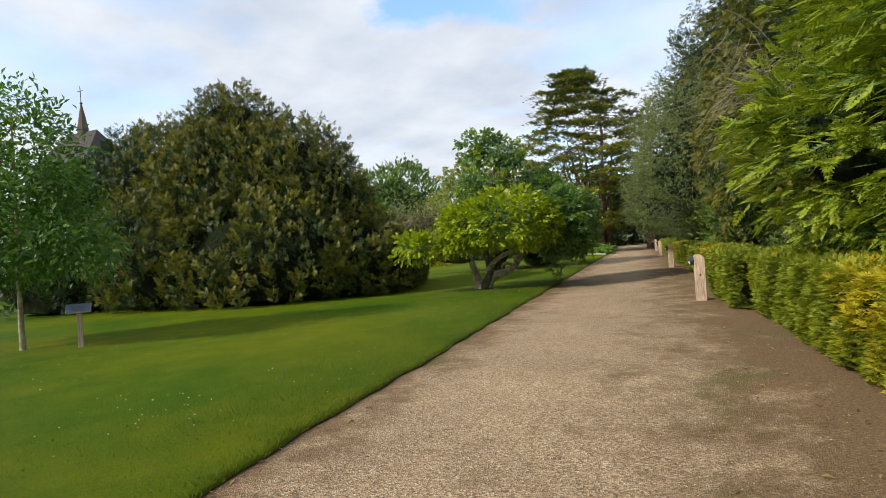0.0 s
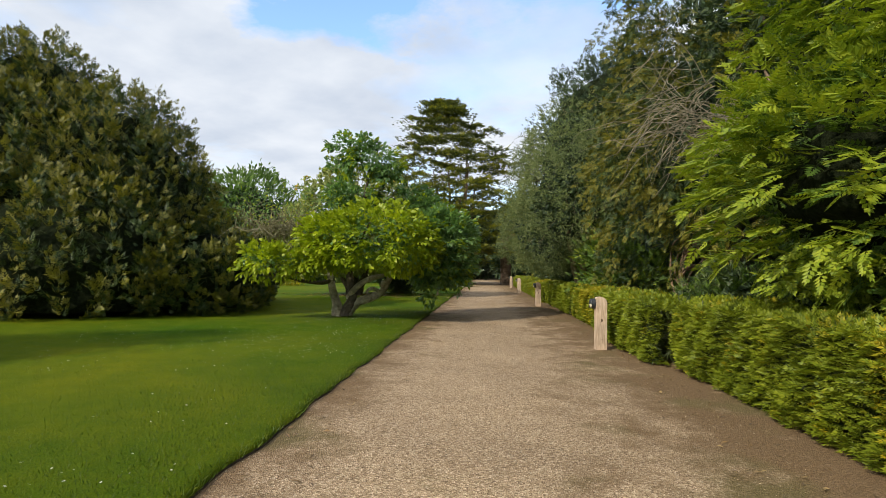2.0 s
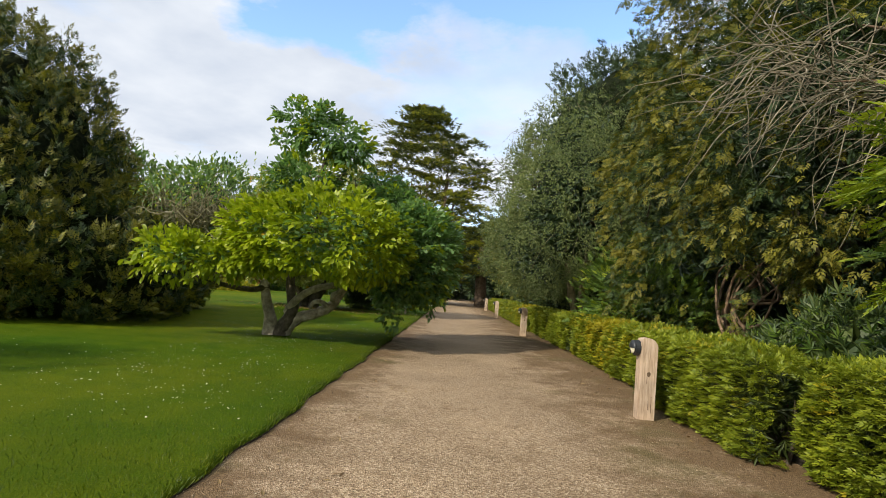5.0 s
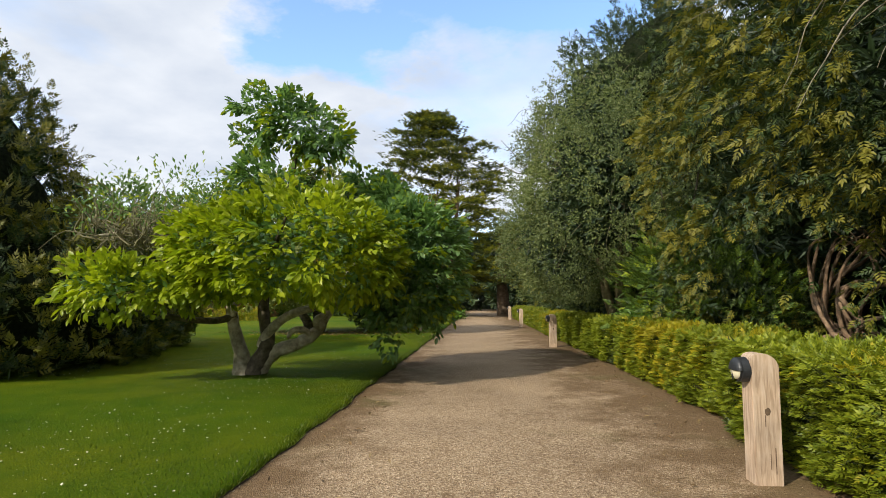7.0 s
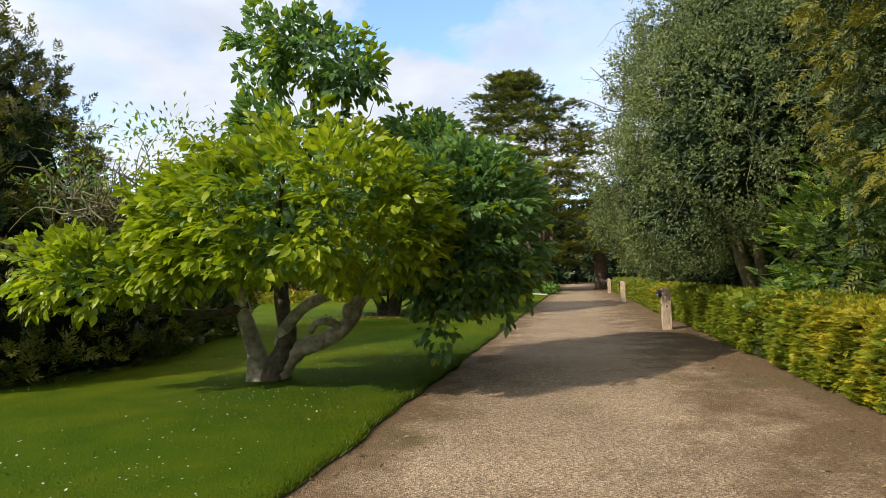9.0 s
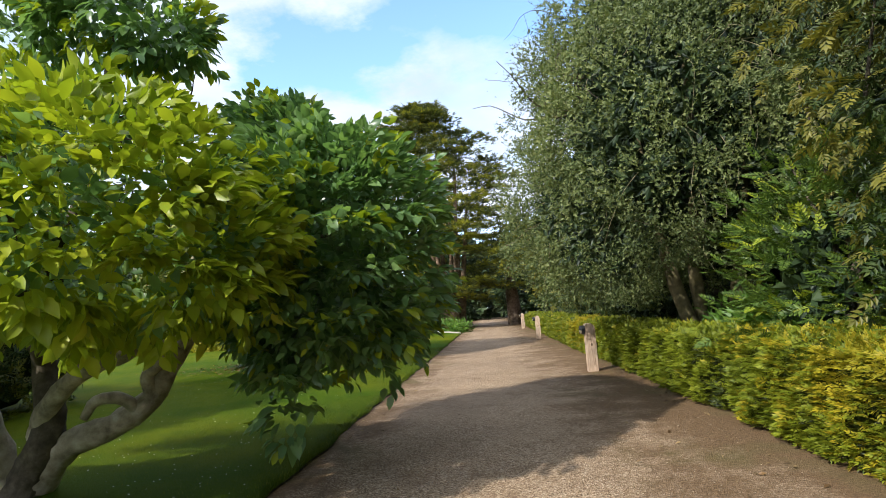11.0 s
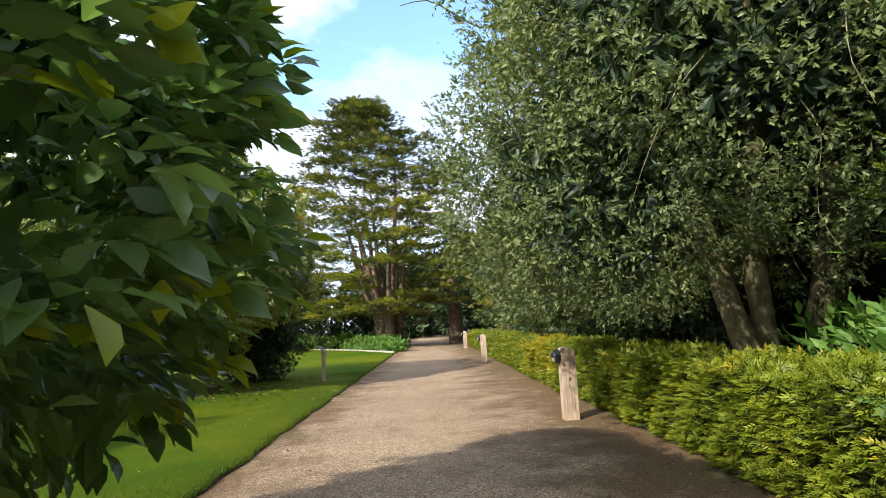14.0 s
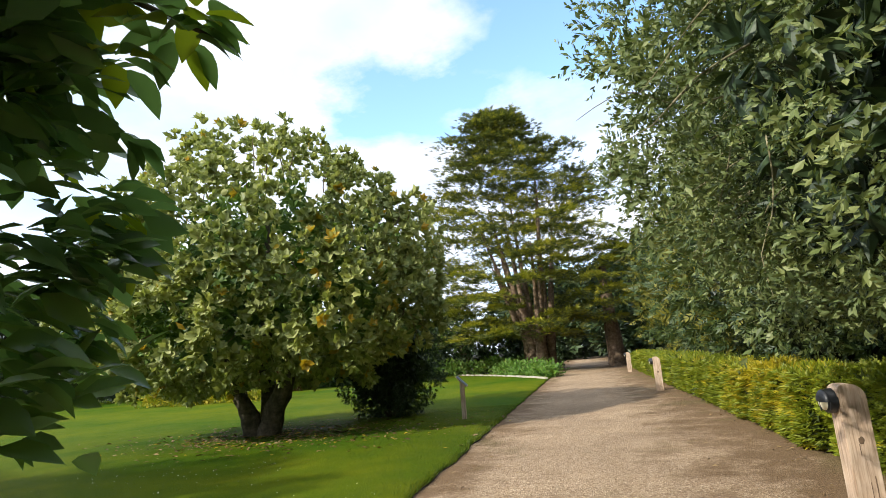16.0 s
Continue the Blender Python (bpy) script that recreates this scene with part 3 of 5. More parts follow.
def limb(name, points, radii, mat, parent, sides=10, rough=0.05, seed=1, label=""):
    v, f = tube_arrays(points, radii, sides, np.random.default_rng(seed), rough)
    return part_mesh(name, mesh_np(name, v, f, [mat], smooth=True), parent, label)


def twigs(rng, roots, ways, length, radius, droop, mat, name, parent, bends=3, sides=4, wander=0.25, label=""):
    """Many thin bent twigs in one mesh."""
    V, F, base = [], [], 0
    for p, d in zip(roots, ways):
        pts = [np.array(p)]
        d = unit(np.array(d))
        ln = length * rng.uniform(0.6, 1.3)
        for b in range(bends):
            d = unit(d + rng.normal(0, wander, 3) + np.array([0, 0, droop]))
            pts.append(pts[-1] + d * ln / bends)
        v, f = tube_arrays(pts, np.linspace(radius, radius * 0.25, bends + 1), sides, steps=2)
        V.append(v)
        F.append(f + base)
        base += len(v)
    return part_mesh(name, mesh_np(name, np.concatenate(V), np.concatenate(F), [mat], smooth=True), parent, label, "stuff")


def stems(rng, roots, ways, length, radius, mat, name, parent, label="", droop=0.0, bends=3, wander=0.25):
    """Single bent stems, each a part of its own."""
    for p, d in zip(roots, ways):
        pts = [np.array(p)]
        d = unit(np.array(d, dtype=float))
        ln = length * rng.uniform(0.6, 1.3)
        for b in range(bends):
            d = unit(d + rng.normal(0, wander, 3) + np.array([0, 0, droop]))
            pts.append(pts[-1] + d * ln / bends)
        v, f = tube_arrays(pts, np.linspace(radius, radius * 0.25, bends + 1), 5, steps=2)
        part_mesh(name, mesh_np(name, v, f, [mat], smooth=True), parent, label)


def box_bm(sx, sy, sz, at=(0, 0, 0), bevel=0.0, rot=None):
    bm = bmesh.new()
    bmesh.ops.create_cube(bm, size=1.0)
    bmesh.ops.scale(bm, vec=(sx, sy, sz), verts=bm.verts)
    if bevel:
        bmesh.ops.bevel(bm, geom=bm.edges[:], offset=bevel, segments=2, affect="EDGES", profile=0.6)
    if rot is not None:
        bmesh.ops.transform(bm, matrix=rot, verts=bm.verts)
    bmesh.ops.translate(bm, vec=at, verts=bm.verts)
    return bm

# ---- ground ----


def edge_x(y):
    """The turf's cut edge: nearly straight, a little uneven."""
    return -1.6 + 0.035 * math.sin(y * 1.9) * math.sin(y * 0.63 + 1) + 0.018 * math.sin(y * 5.3)


def sheet(name, xs, ys, z, mat, label, category, wob=0.0):
    v = [(x, y, z + wob * noise.noise((x * 0.7, y * 0.7, 3.1))) for y in ys for x in xs]
    nx = len(xs)
    f = [(j * nx + i, j * nx + i + 1, (j + 1) * nx + i + 1, (j + 1) * nx + i) for j in range(len(ys) - 1) for i in range(nx - 1)]
    return tagged(new(name, mesh_np(name, v, f, [mat], smooth=True)), label, category, kind="structure")


sheet("ground", [-1500, -300, -60, -10, 4, 30, 300, 1500], [-1500, -300, -40, 0, 40, 120, 400, 1500], -0.06, EARTH, "dark leaf-strewn soil that runs under the trees to the horizon", "ground")
sheet("gravel_drive", list(np.arange(-2.2, 4.3, 0.25)), list(np.arange(-14, 110, 0.5)), 0.0, GRAVEL, "buff gravel drive with damp brown leaf mould along its edges", "drive", 0.02)


def lawn():
    ys = list(np.arange(-16, 62.3, 0.12))
    offs = [0.0, 0.012, 0.05, 0.15, 0.5, 1.2, 2.5, 5, 8, 12, 18, 26, 40, 60]
    v = []
    for y in ys:
        ex = edge_x(y)
        v.append((ex + 0.012, y, -0.05))
        for k, o in enumerate(offs):
            h = (0.02, 0.04, 0.06, 0.07)[min(k, 3)]
            v.append((ex - o, y, h + (0.03 * noise.noise((o * 0.4, y * 0.4, 7.0)) if k > 3 else 0.006 * noise.noise((o, y * 9, 2)))))
    nx = len(offs) + 1
    f = [(j * nx + i, (j + 1) * nx + i, (j + 1) * nx + i + 1, j * nx + i + 1) for j in range(len(ys) - 1) for i in range(nx - 1)]
    me = mesh_np("lawn", v, f, [LAWN, EARTH], [1 if q % (nx - 1) == 0 else 0 for q in range(len(f))], smooth=True)
    return tagged(new("lawn", me), "mown green lawn with a cut turf edge along the drive", "lawn", kind="structure")


lawn()


def grass_blades():
    rng = np.random.default_rng(11)
    n = 68000
    y = rng.uniform(-7, 34, n)
    o = np.abs(rng.exponential(1.5, n))
    x = np.array([edge_x(q) for q in y]) - o + 0.02
    pos = np.stack([x, y, np.where(o < 0.03, 0.02, np.where(o < 0.08, 0.04, 0.055))], 1)
    way = np.stack([rng.normal(0, 0.45, n) + 0.4 * (o < 0.06), rng.normal(0, 0.45, n), np.full(n, 1.0)], 1)
    v, f, k = scatter(BLADE, pos, way, rng.normal(size=(n, 3)), rng.uniform(0.025, 0.05, n) * np.where(o < 0.1, 1.5, 1.0))
    tagged(new("grass", mesh_np("grass", v, f, [GRASS])), "short green grass blades thickest along the turf edge", "grass", kind="stuff")
    n = 1500
    patch = rng.uniform(0, 1, (60, 2)) * np.array([9.0, 30.0]) + np.array([-11.0, -5.0])
    patch = np.concatenate([patch, rng.uniform(0, 1, (50, 2)) * np.array([3.5, 12.0]) + np.array([-5.3, 5.0])])
    c = patch[rng.integers(0, len(patch), n)] + rng.normal(0, 0.55, (n, 2))
    c = c[c[:, 0] < -1.8]
    pos = np.concatenate([c, np.full((len(c), 1), 0.1)], 1)
    star = template([finger((0, 0, 0), a, 0.5, 0.3, 0.05) for a in np.arange(0, 6.2, 1.25)])
    v, f, k = scatter(star, pos, rng.normal(size=(len(c), 3)) * np.array([1, 1, 0.1]), np.array([[0.0, 0.0, 1.0]]) + rng.normal(0, 0.25, (len(c), 3)), rng.uniform(0.016, 0.032, len(c)))
    tagged(new("daisies", mesh_np("daisies", v, f, [DAISY])), "small white daisies scattered in the lawn", "daisies", kind="stuff")


grass_blades()


def loose_gravel():
    """Single stones and fallen leaves lying on the drive."""
    rng = np.random.default_rng(5)
    octa = np.array([(1, 0, 0), (0, 1, 0), (-1, 0, 0), (0, -1, 0), (0, 0, 0.7), (0, 0, -0.5)])
    fo = np.array([(0, 1, 4), (1, 2, 4), (2, 3, 4), (3, 0, 4)])
    n = 26000
    pos = np.stack([np.clip(rng.normal(0.6, 1.1, n), -1.6, 3.3), rng.uniform(-6.5, 24, n), np.full(n, 0.004)], 1)
    pos[:, 2] += np.array([0.02 * noise.noise((a * 0.7, b * 0.7, 3.1)) for a, b in pos[:, :2]])
    v, f, k = scatter((octa, fo), pos, rng.normal(size=(n, 3)) * np.array([1, 1, 0.15]), np.array([[0.0, 0.0, 1.0]]) + rng.normal(0, 0.3, (n, 3)), 0.004 + 0.007 * rng.uniform(0, 1, n) ** 2.5)
    m = leaf_mat("gravel_stone", (0.16, 0.11, 0.065), (0.32, 0.24, 0.16), (0.5, 0.41, 0.29), rough=0.8, through_light=0.0, patch=0.6)
    tagged(new("gravel_stones", mesh_np("gravel_stones", v, f, [m])), "loose buff gravel stones on the drive", "gravel", kind="stuff")
    n = 1500
    side = rng.uniform(0, 1, n) < 0.55
    x = np.where(side, 3.5 - np.abs(rng.normal(0, 0.75, n)), -1.6 + np.abs(rng.normal(0, 0.6, n)))
    pos = np.stack([x, rng.uniform(-6, 40, n), np.full(n, 0.022)], 1)
    v, f, k = scatter(SIMPLE, pos, rng.normal(size=(n, 3)) * np.array([1, 1, 0.1]), np.array([[0.0, 0.0, 1.0]]) + rng.normal(0, 0.25, (n, 3)), rng.uniform(0.03, 0.085, n))
    tagged(new("fallen_leaves", mesh_np("fallen_leaves", v, f, [LITTER])), "dry brown leaves fallen along the edges of the drive", "leaves", kind="stuff")
    n = 1700
    pos = np.array([-6.9, 29.4, 0.085]) + np.stack([rng.normal(0, 1.9, n), rng.normal(0, 1.4, n), np.zeros(n)], 1)
    v, f, k = scatter(SIMPLE, pos, rng.normal(size=(n, 3)) * np.array([1, 1, 0.1]), np.array([[0.0, 0.0, 1.0]]) + rng.normal(0, 0.3, (n, 3)), rng.uniform(0.07, 0.16, n))
    tagged(new("fallen_leaves", mesh_np("fallen_leaves", v, f, [LITTER, YELLOW], np.repeat((rng.uniform(0, 1, n) < 0.12).astype(int), k))), "large brown and yellow leaves under the evergreen magnolia", "leaves", kind="stuff")


loose_gravel()

# ---- hedge along the drive ----


def hedge_section(y0, y1, x0, height, width, gold, seed, dense, size, tpl=None):
    """A clipped yew hedge section, its front at x0, from y0 to y1. gold(y): the share of golden shoots."""
    rng = np.random.default_rng(seed)
    t = thing("hedge_section", (x0, y0, 0), "clipped low yew hedge, green with golden young shoots, beside the drive" if gold is not GREENER else "clipped low green yew hedge with feathery shoots", "hedge", "hedge along the drive")
    ln = y1 - y0
    n = int(dense * ln * (height + width + 0.2 * height))
    u = rng.uniform(0, height + width + 0.2 * height, n)
    y = rng.uniform(-0.05, ln + 0.05, n)
    face = np.digitize(u, [height, height + width])
    x = np.where(face == 0, 0.0, np.where(face == 1, u - height, width))
    z = np.where(face == 0, u, np.where(face == 1, height, u - height - width + 0.8 * height))
    nx = np.where(face == 0, -1.0, np.where(face == 1, 0.0, 1.0))
    nz = np.where(face == 1, 1.0, 0.12)
    # shoulders are rounded and the ends fall back
    edge = np.minimum(np.abs(x), np.abs(width - x))
    z = z - np.where(face == 1, 0.16 * np.exp(-edge / 0.1), 0)
    endf = np.minimum(y, ln - y)
    back = 0.22 * np.exp(-np.maximum(endf, 0) / 0.14)
    gx = y + y0
    bump = 0.055 * np.sin(gx * 3.1 + z * 4) * np.sin(gx * 1.3 + 2 + z * 2.2) + 0.035 * np.sin(gx * 7.7 + z * 9) + rng.normal(0, 0.022, n)
    under = np.where(face == 0, 0.13 * np.exp(-z / 0.16), 0)
    x = x + np.where(face == 0, back + under, np.where(face == 2, -back, 0)) + nx * bump
    z = z + np.where(face == 1, bump - back * 0.6, 0)
    pos = np.stack([x, y, np.maximum(z, 0.05)], 1)
    nrm = np.stack([nx, np.where(endf < 0.15, np.where(y < ln / 2, -0.8, 0.8), 0), nz], 1)
    way = nrm * np.array([0.9, 0.9, 0.6]) + np.array([0, 0, 0.05]) + rng.normal(size=(n, 3)) * np.array([0.35, 0.6, 0.22])
    fc = np.array([[0, 0, 1.0]]) + nrm * 0.3 + rng.normal(0, 0.4, (n, 3))
    v, f, k = scatter(tpl or SPRIG, pos, way, fc, size * rng.uniform(0.7, 1.35, n))
    share = np.array([gold(q) for q in gx]) * (0.5 + 0.5 * np.clip(z / height, 0, 1))
    patch = 0.5 + 0.5 * np.sin(gx * 4.3 + 3 * z) * np.sin(gx * 2.1 - 4 * z + 1)
    mi = (rng.uniform(0, 1, n) * 0.6 + patch * 0.4 < share).astype(int)
    # inner tufts in the darkened leaf colour paint shade between the shoots
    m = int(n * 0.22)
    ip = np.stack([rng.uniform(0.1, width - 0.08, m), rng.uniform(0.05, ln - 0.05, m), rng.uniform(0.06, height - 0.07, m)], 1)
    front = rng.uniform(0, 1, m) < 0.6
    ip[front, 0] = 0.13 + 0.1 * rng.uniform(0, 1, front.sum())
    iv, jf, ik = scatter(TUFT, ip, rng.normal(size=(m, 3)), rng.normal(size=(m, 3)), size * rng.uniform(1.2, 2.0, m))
    me = mesh_np("foliage", np.concatenate([v, iv]), np.concatenate([f, jf + len(v)]), [HEDGE, HEDGE_GOLD, HEDGE_SHADE], np.concatenate([np.repeat(mi, k), np.full(m * ik, 2)]))
    part_mesh("foliage", me, t)
    q = max(3, int(ln / 0.5))
    roots = [(width * rng.uniform(0.35, 0.6), ln * (i + 0.5) / q, -0.05) for i in range(q)]
    stems(rng, roots, [(rng.normal(0, 0.2), rng.normal(0, 0.3), 1) for _ in roots], height * 0.75, 0.03, BARK_DARK, "stem", t)
    return t


def GREENER(y):
    return 0.16


def GOLD_NEAR(y):
    return 0.75 * math.exp(-((y + 0.9) / 0.9) ** 2) + 0.18


def GOLD_MID(y):
    return 0.25 + 0.45 * math.exp(-((y - 13.2) / 1.6) ** 2) + 0.3 * math.exp(-((y - 9.0) / 1.2) ** 2)


def GOLD_FAR(y):
    return 0.22 + 0.5 * math.exp(-((y - 27.5) / 2.2) ** 2)


hedge_section(-3.2, 5.5, 3.76, 1.17, 0.95, GOLD_NEAR, 21, 850, 0.115)
hedge_section(5.55, 9.6, 3.36, 1.12, 1.0, GREENER, 22, 850, 0.11)
hedge_section(9.5, 16.4, 3.66, 1.1, 0.95, GOLD_MID, 23, 850, 0.11)
hedge_section(16.5, 25.0, 3.62, 1.04, 0.95, GREENER, 24, 600, 0.12)
hedge_section(24.9, 33.0, 3.48, 1.02, 1.0, GOLD_FAR, 25, 420, 0.15, TUFT)
hedge_section(33.0, 56.0, 3.48, 1.0, 1.0, GOLD_FAR, 26, 140, 0.2, TUFT)

# ---- lighting posts ----


def lamp_post():
    t = thing("bollard_light", (2.97, 7.6, 0), "weathered oak bollard with rounded top and black lamp beside the drive", "bollard light", "oak bollards along the drive")
    w, d, h = 0.235, 0.2, 1.13
    bm = bmesh.new()
    prof = [(-w / 2, -0.06), (w / 2, -0.06), (w / 2, h - 0.13)]
    prof += [(w / 2 - 0.13 + 0.13 * math.cos(a), h - 0.13 + 0.13 * math.sin(a)) for a in np.linspace(0.2, math.pi / 2, 7)]
    prof += [(-w / 2 + 0.04, h - 0.005), (-w / 2 + 0.01, h - 0.03), (-w / 2, h - 0.07)]
    vs = [bm.verts.new((x + 0.004 * math.sin(z * 9), -d / 2, z)) for x, z in prof]
    face = bm.faces.new(vs)
    ext = bmesh.ops.extrude_face_region(bm, geom=[face])
    bmesh.ops.translate(bm, vec=(0, d, 0), verts=[e for e in ext["geom"] if isinstance(e, bmesh.types.BMVert)])
    bmesh.ops.recalc_face_normals(bm, faces=bm.faces[:])
    bmesh.ops.bevel(bm, geom=[e for e in bm.edges if e.calc_length() > 0.05], offset=0.008, segments=2, affect="EDGES")
    part("post", bm, OAKPOST, t)
    for x, z, ln, s in ((0.055, 0.1, 0.22, 0.006), (0.012, 0.14, 0.13, 0.004), (-0.018, 0.5, 0.1, 0.005)):
        part("drying_crack", box_bm(s, 0.006, ln, (x, -d / 2 - 0.0005, z + ln / 2), 0.001), CHECK, t, "dark crack along the grain")
    bm = bmesh.new()
    bmesh.ops.create_icosphere(bm, subdivisions=2, radius=1)
    for q in bm.verts:
        q.co *= 1 + 0.35 * noise.noise(q.co * 2.2)
    bmesh.ops.scale(bm, vec=(0.026, 0.004, 0.034), verts=bm.verts)
    bmesh.ops.translate(bm, vec=(0.005, -d / 2, 0.63), verts=bm.verts)
    part("knot", bm, CHECK, t, "dark knot in the oak")
    # the lamp: a drum on the face that looks over the drive, with a hood over the lens
    face_x = -w / 2
    bm = bmesh.new()
    bmesh.ops.create_cone(bm, cap_ends=True, segments=32, radius1=0.115, radius2=0.105, depth=0.09)
    bmesh.ops.bevel(bm, geom=[e for e in bm.edges if abs(e.verts[0].co.z - e.verts[1].co.z) < 1e-5], offset=0.015, segments=2, affect="EDGES")
    bmesh.ops.rotate(bm, matrix=Matrix.Rotation(radians(-90), 3, "Y"), verts=bm.verts)
    bmesh.ops.translate(bm, vec=(face_x - 0.04, 0, h - 0.15), verts=bm.verts)
    drum = part("lamp_housing", bm, LAMPBLACK, t, "black bulkhead lamp housing")
    bm = bmesh.new()
    bmesh.ops.create_uvsphere(bm, u_segments=28, v_segments=14, radius=0.098)
    bmesh.ops.delete(bm, geom=[q for q in bm.verts if q.co.z > 0.012], context="VERTS")
    bmesh.ops.scale(bm, vec=(0.42, 0.82, 0.82), verts=bm.verts)
    bmesh.ops.translate(bm, vec=(face_x - 0.083, 0, h - 0.155), verts=bm.verts)
    part("lens", bm, LENS, drum, "frosted cream lens")
    bm = bmesh.new()
    bmesh.ops.create_uvsphere(bm, u_segments=28, v_segments=14, radius=0.11)
    bmesh.ops.delete(bm, geom=[q for q in bm.verts if q.co.z < -0.008], context="VERTS")
    bmesh.ops.scale(bm, vec=(0.5, 1.0, 0.98), verts=bm.verts)
    bmesh.ops.translate(bm, vec=(face_x - 0.08, 0, h - 0.15), verts=bm.verts)
    part("hood", bm, LAMPBLACK, drum)
    part("lens_bar", box_bm(0.012, 0.014, 0.085, (face_x - 0.118, 0, h - 0.195), 0.003), LAMPBLACK, drum)
    return t


post = lamp_post()
for px, py, tw in ((2.97, 22.3, 3), (2.9, 36.85, -4), (2.95, 51.4, 2)):
    copy_thing(post, pose(px, py, 0, 0, 0, tw))

# ---- information lecterns on the lawn ----


def lectern(at, turn, label, wide, slope):
    t = thing("information_lectern", at, label, "sign", "information lecterns on the lawn", turn)
    part("post", box_bm(0.11, 0.11, 1.0, (0, 0, 0.42), 0.01), OAKPOST, t)
    tilt = Matrix.Rotation(radians(slope), 4, "X")
    part("backing_board", box_bm(wide, 0.36, 0.025, (0, 0, 0.95), 0.004, tilt), OAKPOST, t)
    p = part("panel", box_bm(wide - 0.02, 0.34, 0.008, (0, -0.009, 0.966), 0.002, tilt), PANEL, t, "grey printed information panel")
    for i, (ox, oy, sx) in enumerate(((-0.1, 0.1, 0.22), (0.0, 0.04, wide * 0.7), (0.0, 0.0, wide * 0.66), (-0.02, -0.04, wide * 0.6), (0.0, -0.09, wide * 0.68))):
        q = tilt @ Vector((ox * wide / 0.5, oy, 0.006))
        part("print_line", box_bm(sx * 0.8, 0.016, 0.002, (q.x, q.y - 0.009, q.z + 0.966), 0, tilt), PANEL_INK, p)
    return t


lectern((-11.1, 2.25, 0.04), 48, "oak lectern post with a tilted grey information panel on the lawn", 0.52, 32)
lectern((-2.55, 30.7, 0.06), 94, "small oak lectern with a tilted panel beside the drive", 0.4, 46)

# ---- magnolia beside the drive ----


def magnolia():
    bx, by = -4.47, 14.0
    t = thing("magnolia_tree", (bx, by, 0.04), "spreading magnolia with pale twisted stems and bright green leaves on lawn", "tree")

    def L(*pts):
        return [(x - bx, y - by, z) for x, y, z in pts]
    limb("trunk", L((-4.5, 14.0, -0.1), (-4.52, 13.98, 0.18), (-4.55, 13.95, 0.5), (-4.68, 13.9, 0.95), (-4.75, 13.85, 1.5), (-4.7, 13.9, 2.2), (-4.6, 14.0, 2.9)), [0.27, 0.19, 0.15, 0.125, 0.105, 0.09, 0.07], BARK_PALE, t, 14, 0.06, 1)
    limb("trunk", L((-4.3, 14.02, -0.1), (-4.22, 14.0, 0.2), (-4.05, 13.98, 0.5), (-4.0, 14.0, 0.85), (-4.15, 14.1, 1.4), (-4.1, 14.2, 2.4), (-3.8, 14.4, 3.6), (-3.6, 14.45, 5.2)), [0.26, 0.19, 0.17, 0.14, 0.11, 0.1, 0.08, 0.03], BARK_DARK, t, 14, 0.08, 2)
    limb("limb", L((-4.22, 14.05, 0.08), (-4.05, 14.05, 0.3), (-3.8, 14.05, 0.52), (-3.38, 14.1, 0.66), (-3.02, 14.2, 0.9), (-2.8, 14.3, 1.3), (-2.5, 14.5, 1.9), (-1.9, 14.8, 2.9)), [0.2, 0.16, 0.14, 0.13, 0.12, 0.09, 0.07, 0.03], BARK_PALE, t, 12, 0.07, 3)
    limb("limb", L((-4.12, 14.0, 0.62), (-3.95, 13.9, 0.9), (-3.55, 13.8, 1.22), (-3.2, 13.75, 1.36), (-2.95, 13.7, 1.42), (-2.5, 13.5, 1.75), (-2.0, 13.3, 2.3)), [0.12, 0.1, 0.09, 0.085, 0.075, 0.05, 0.02], BARK_PALE, t, 12, 0.06, 4)
    limb("limb", L((-3.1, 14.15, 0.76), (-3.2, 14.0, 0.94), (-3.42, 13.9, 0.95), (-3.52, 13.85, 0.78)), [0.07, 0.065, 0.06, 0.04], BARK_PALE, t, 10, 0.06, 5, "curled dead stub")
    limb("limb", L((-2.98, 14.2, 0.92), (-3.0, 14.1, 1.15), (-2.8, 14.0, 1.3), (-2.75, 13.9, 1.7), (-2.6, 13.6, 2.4)), [0.08, 0.07, 0.06, 0.045, 0.02], BARK_PALE, t, 10, 0.06, 6)
    limb("limb", L((-4.65, 13.9, 1.25), (-4.95, 13.6, 1.15), (-5.4, 13.2, 1.2), (-5.9, 12.8, 1.35), (-6.6, 12.4, 1.5)), [0.08, 0.07, 0.06, 0.045, 0.02], BARK_DARK, t, 10, 0.06, 7)
    limb("limb", L((-4.7, 13.9, 1.9), (-5.1, 13.7, 2.35), (-5.6, 13.55, 2.75), (-5.98, 13.5, 2.97), (-6.4, 13.35, 3.0), (-7.2, 13.0, 2.85)), [0.09, 0.08, 0.075, 0.065, 0.05, 0.02], BARK_PALE, t, 10, 0.06, 8, "pale bare elbowed limb")
    limb("limb", L((-4.15, 14.1, 1.3), (-3.9, 13.5, 2.0), (-3.5, 12.9, 2.6), (-3.1, 12.4, 3.1)), [0.09, 0.07, 0.05, 0.02], BARK_DARK, t, 8, 0.06, 9)
    rng = np.random.default_rng(41)

    def W(lobes):
        return [(x - bx, y - by, z, a, b, c) for x, y, z, a, b, c in lobes]
    def sprays(lobes, count, size, tip, label, zmin, rough=0.14, spare=None, up=0.1, out=1.0, per=24):
        """Flat sprays of single leaves, lapped over one another and drooping at their ends."""
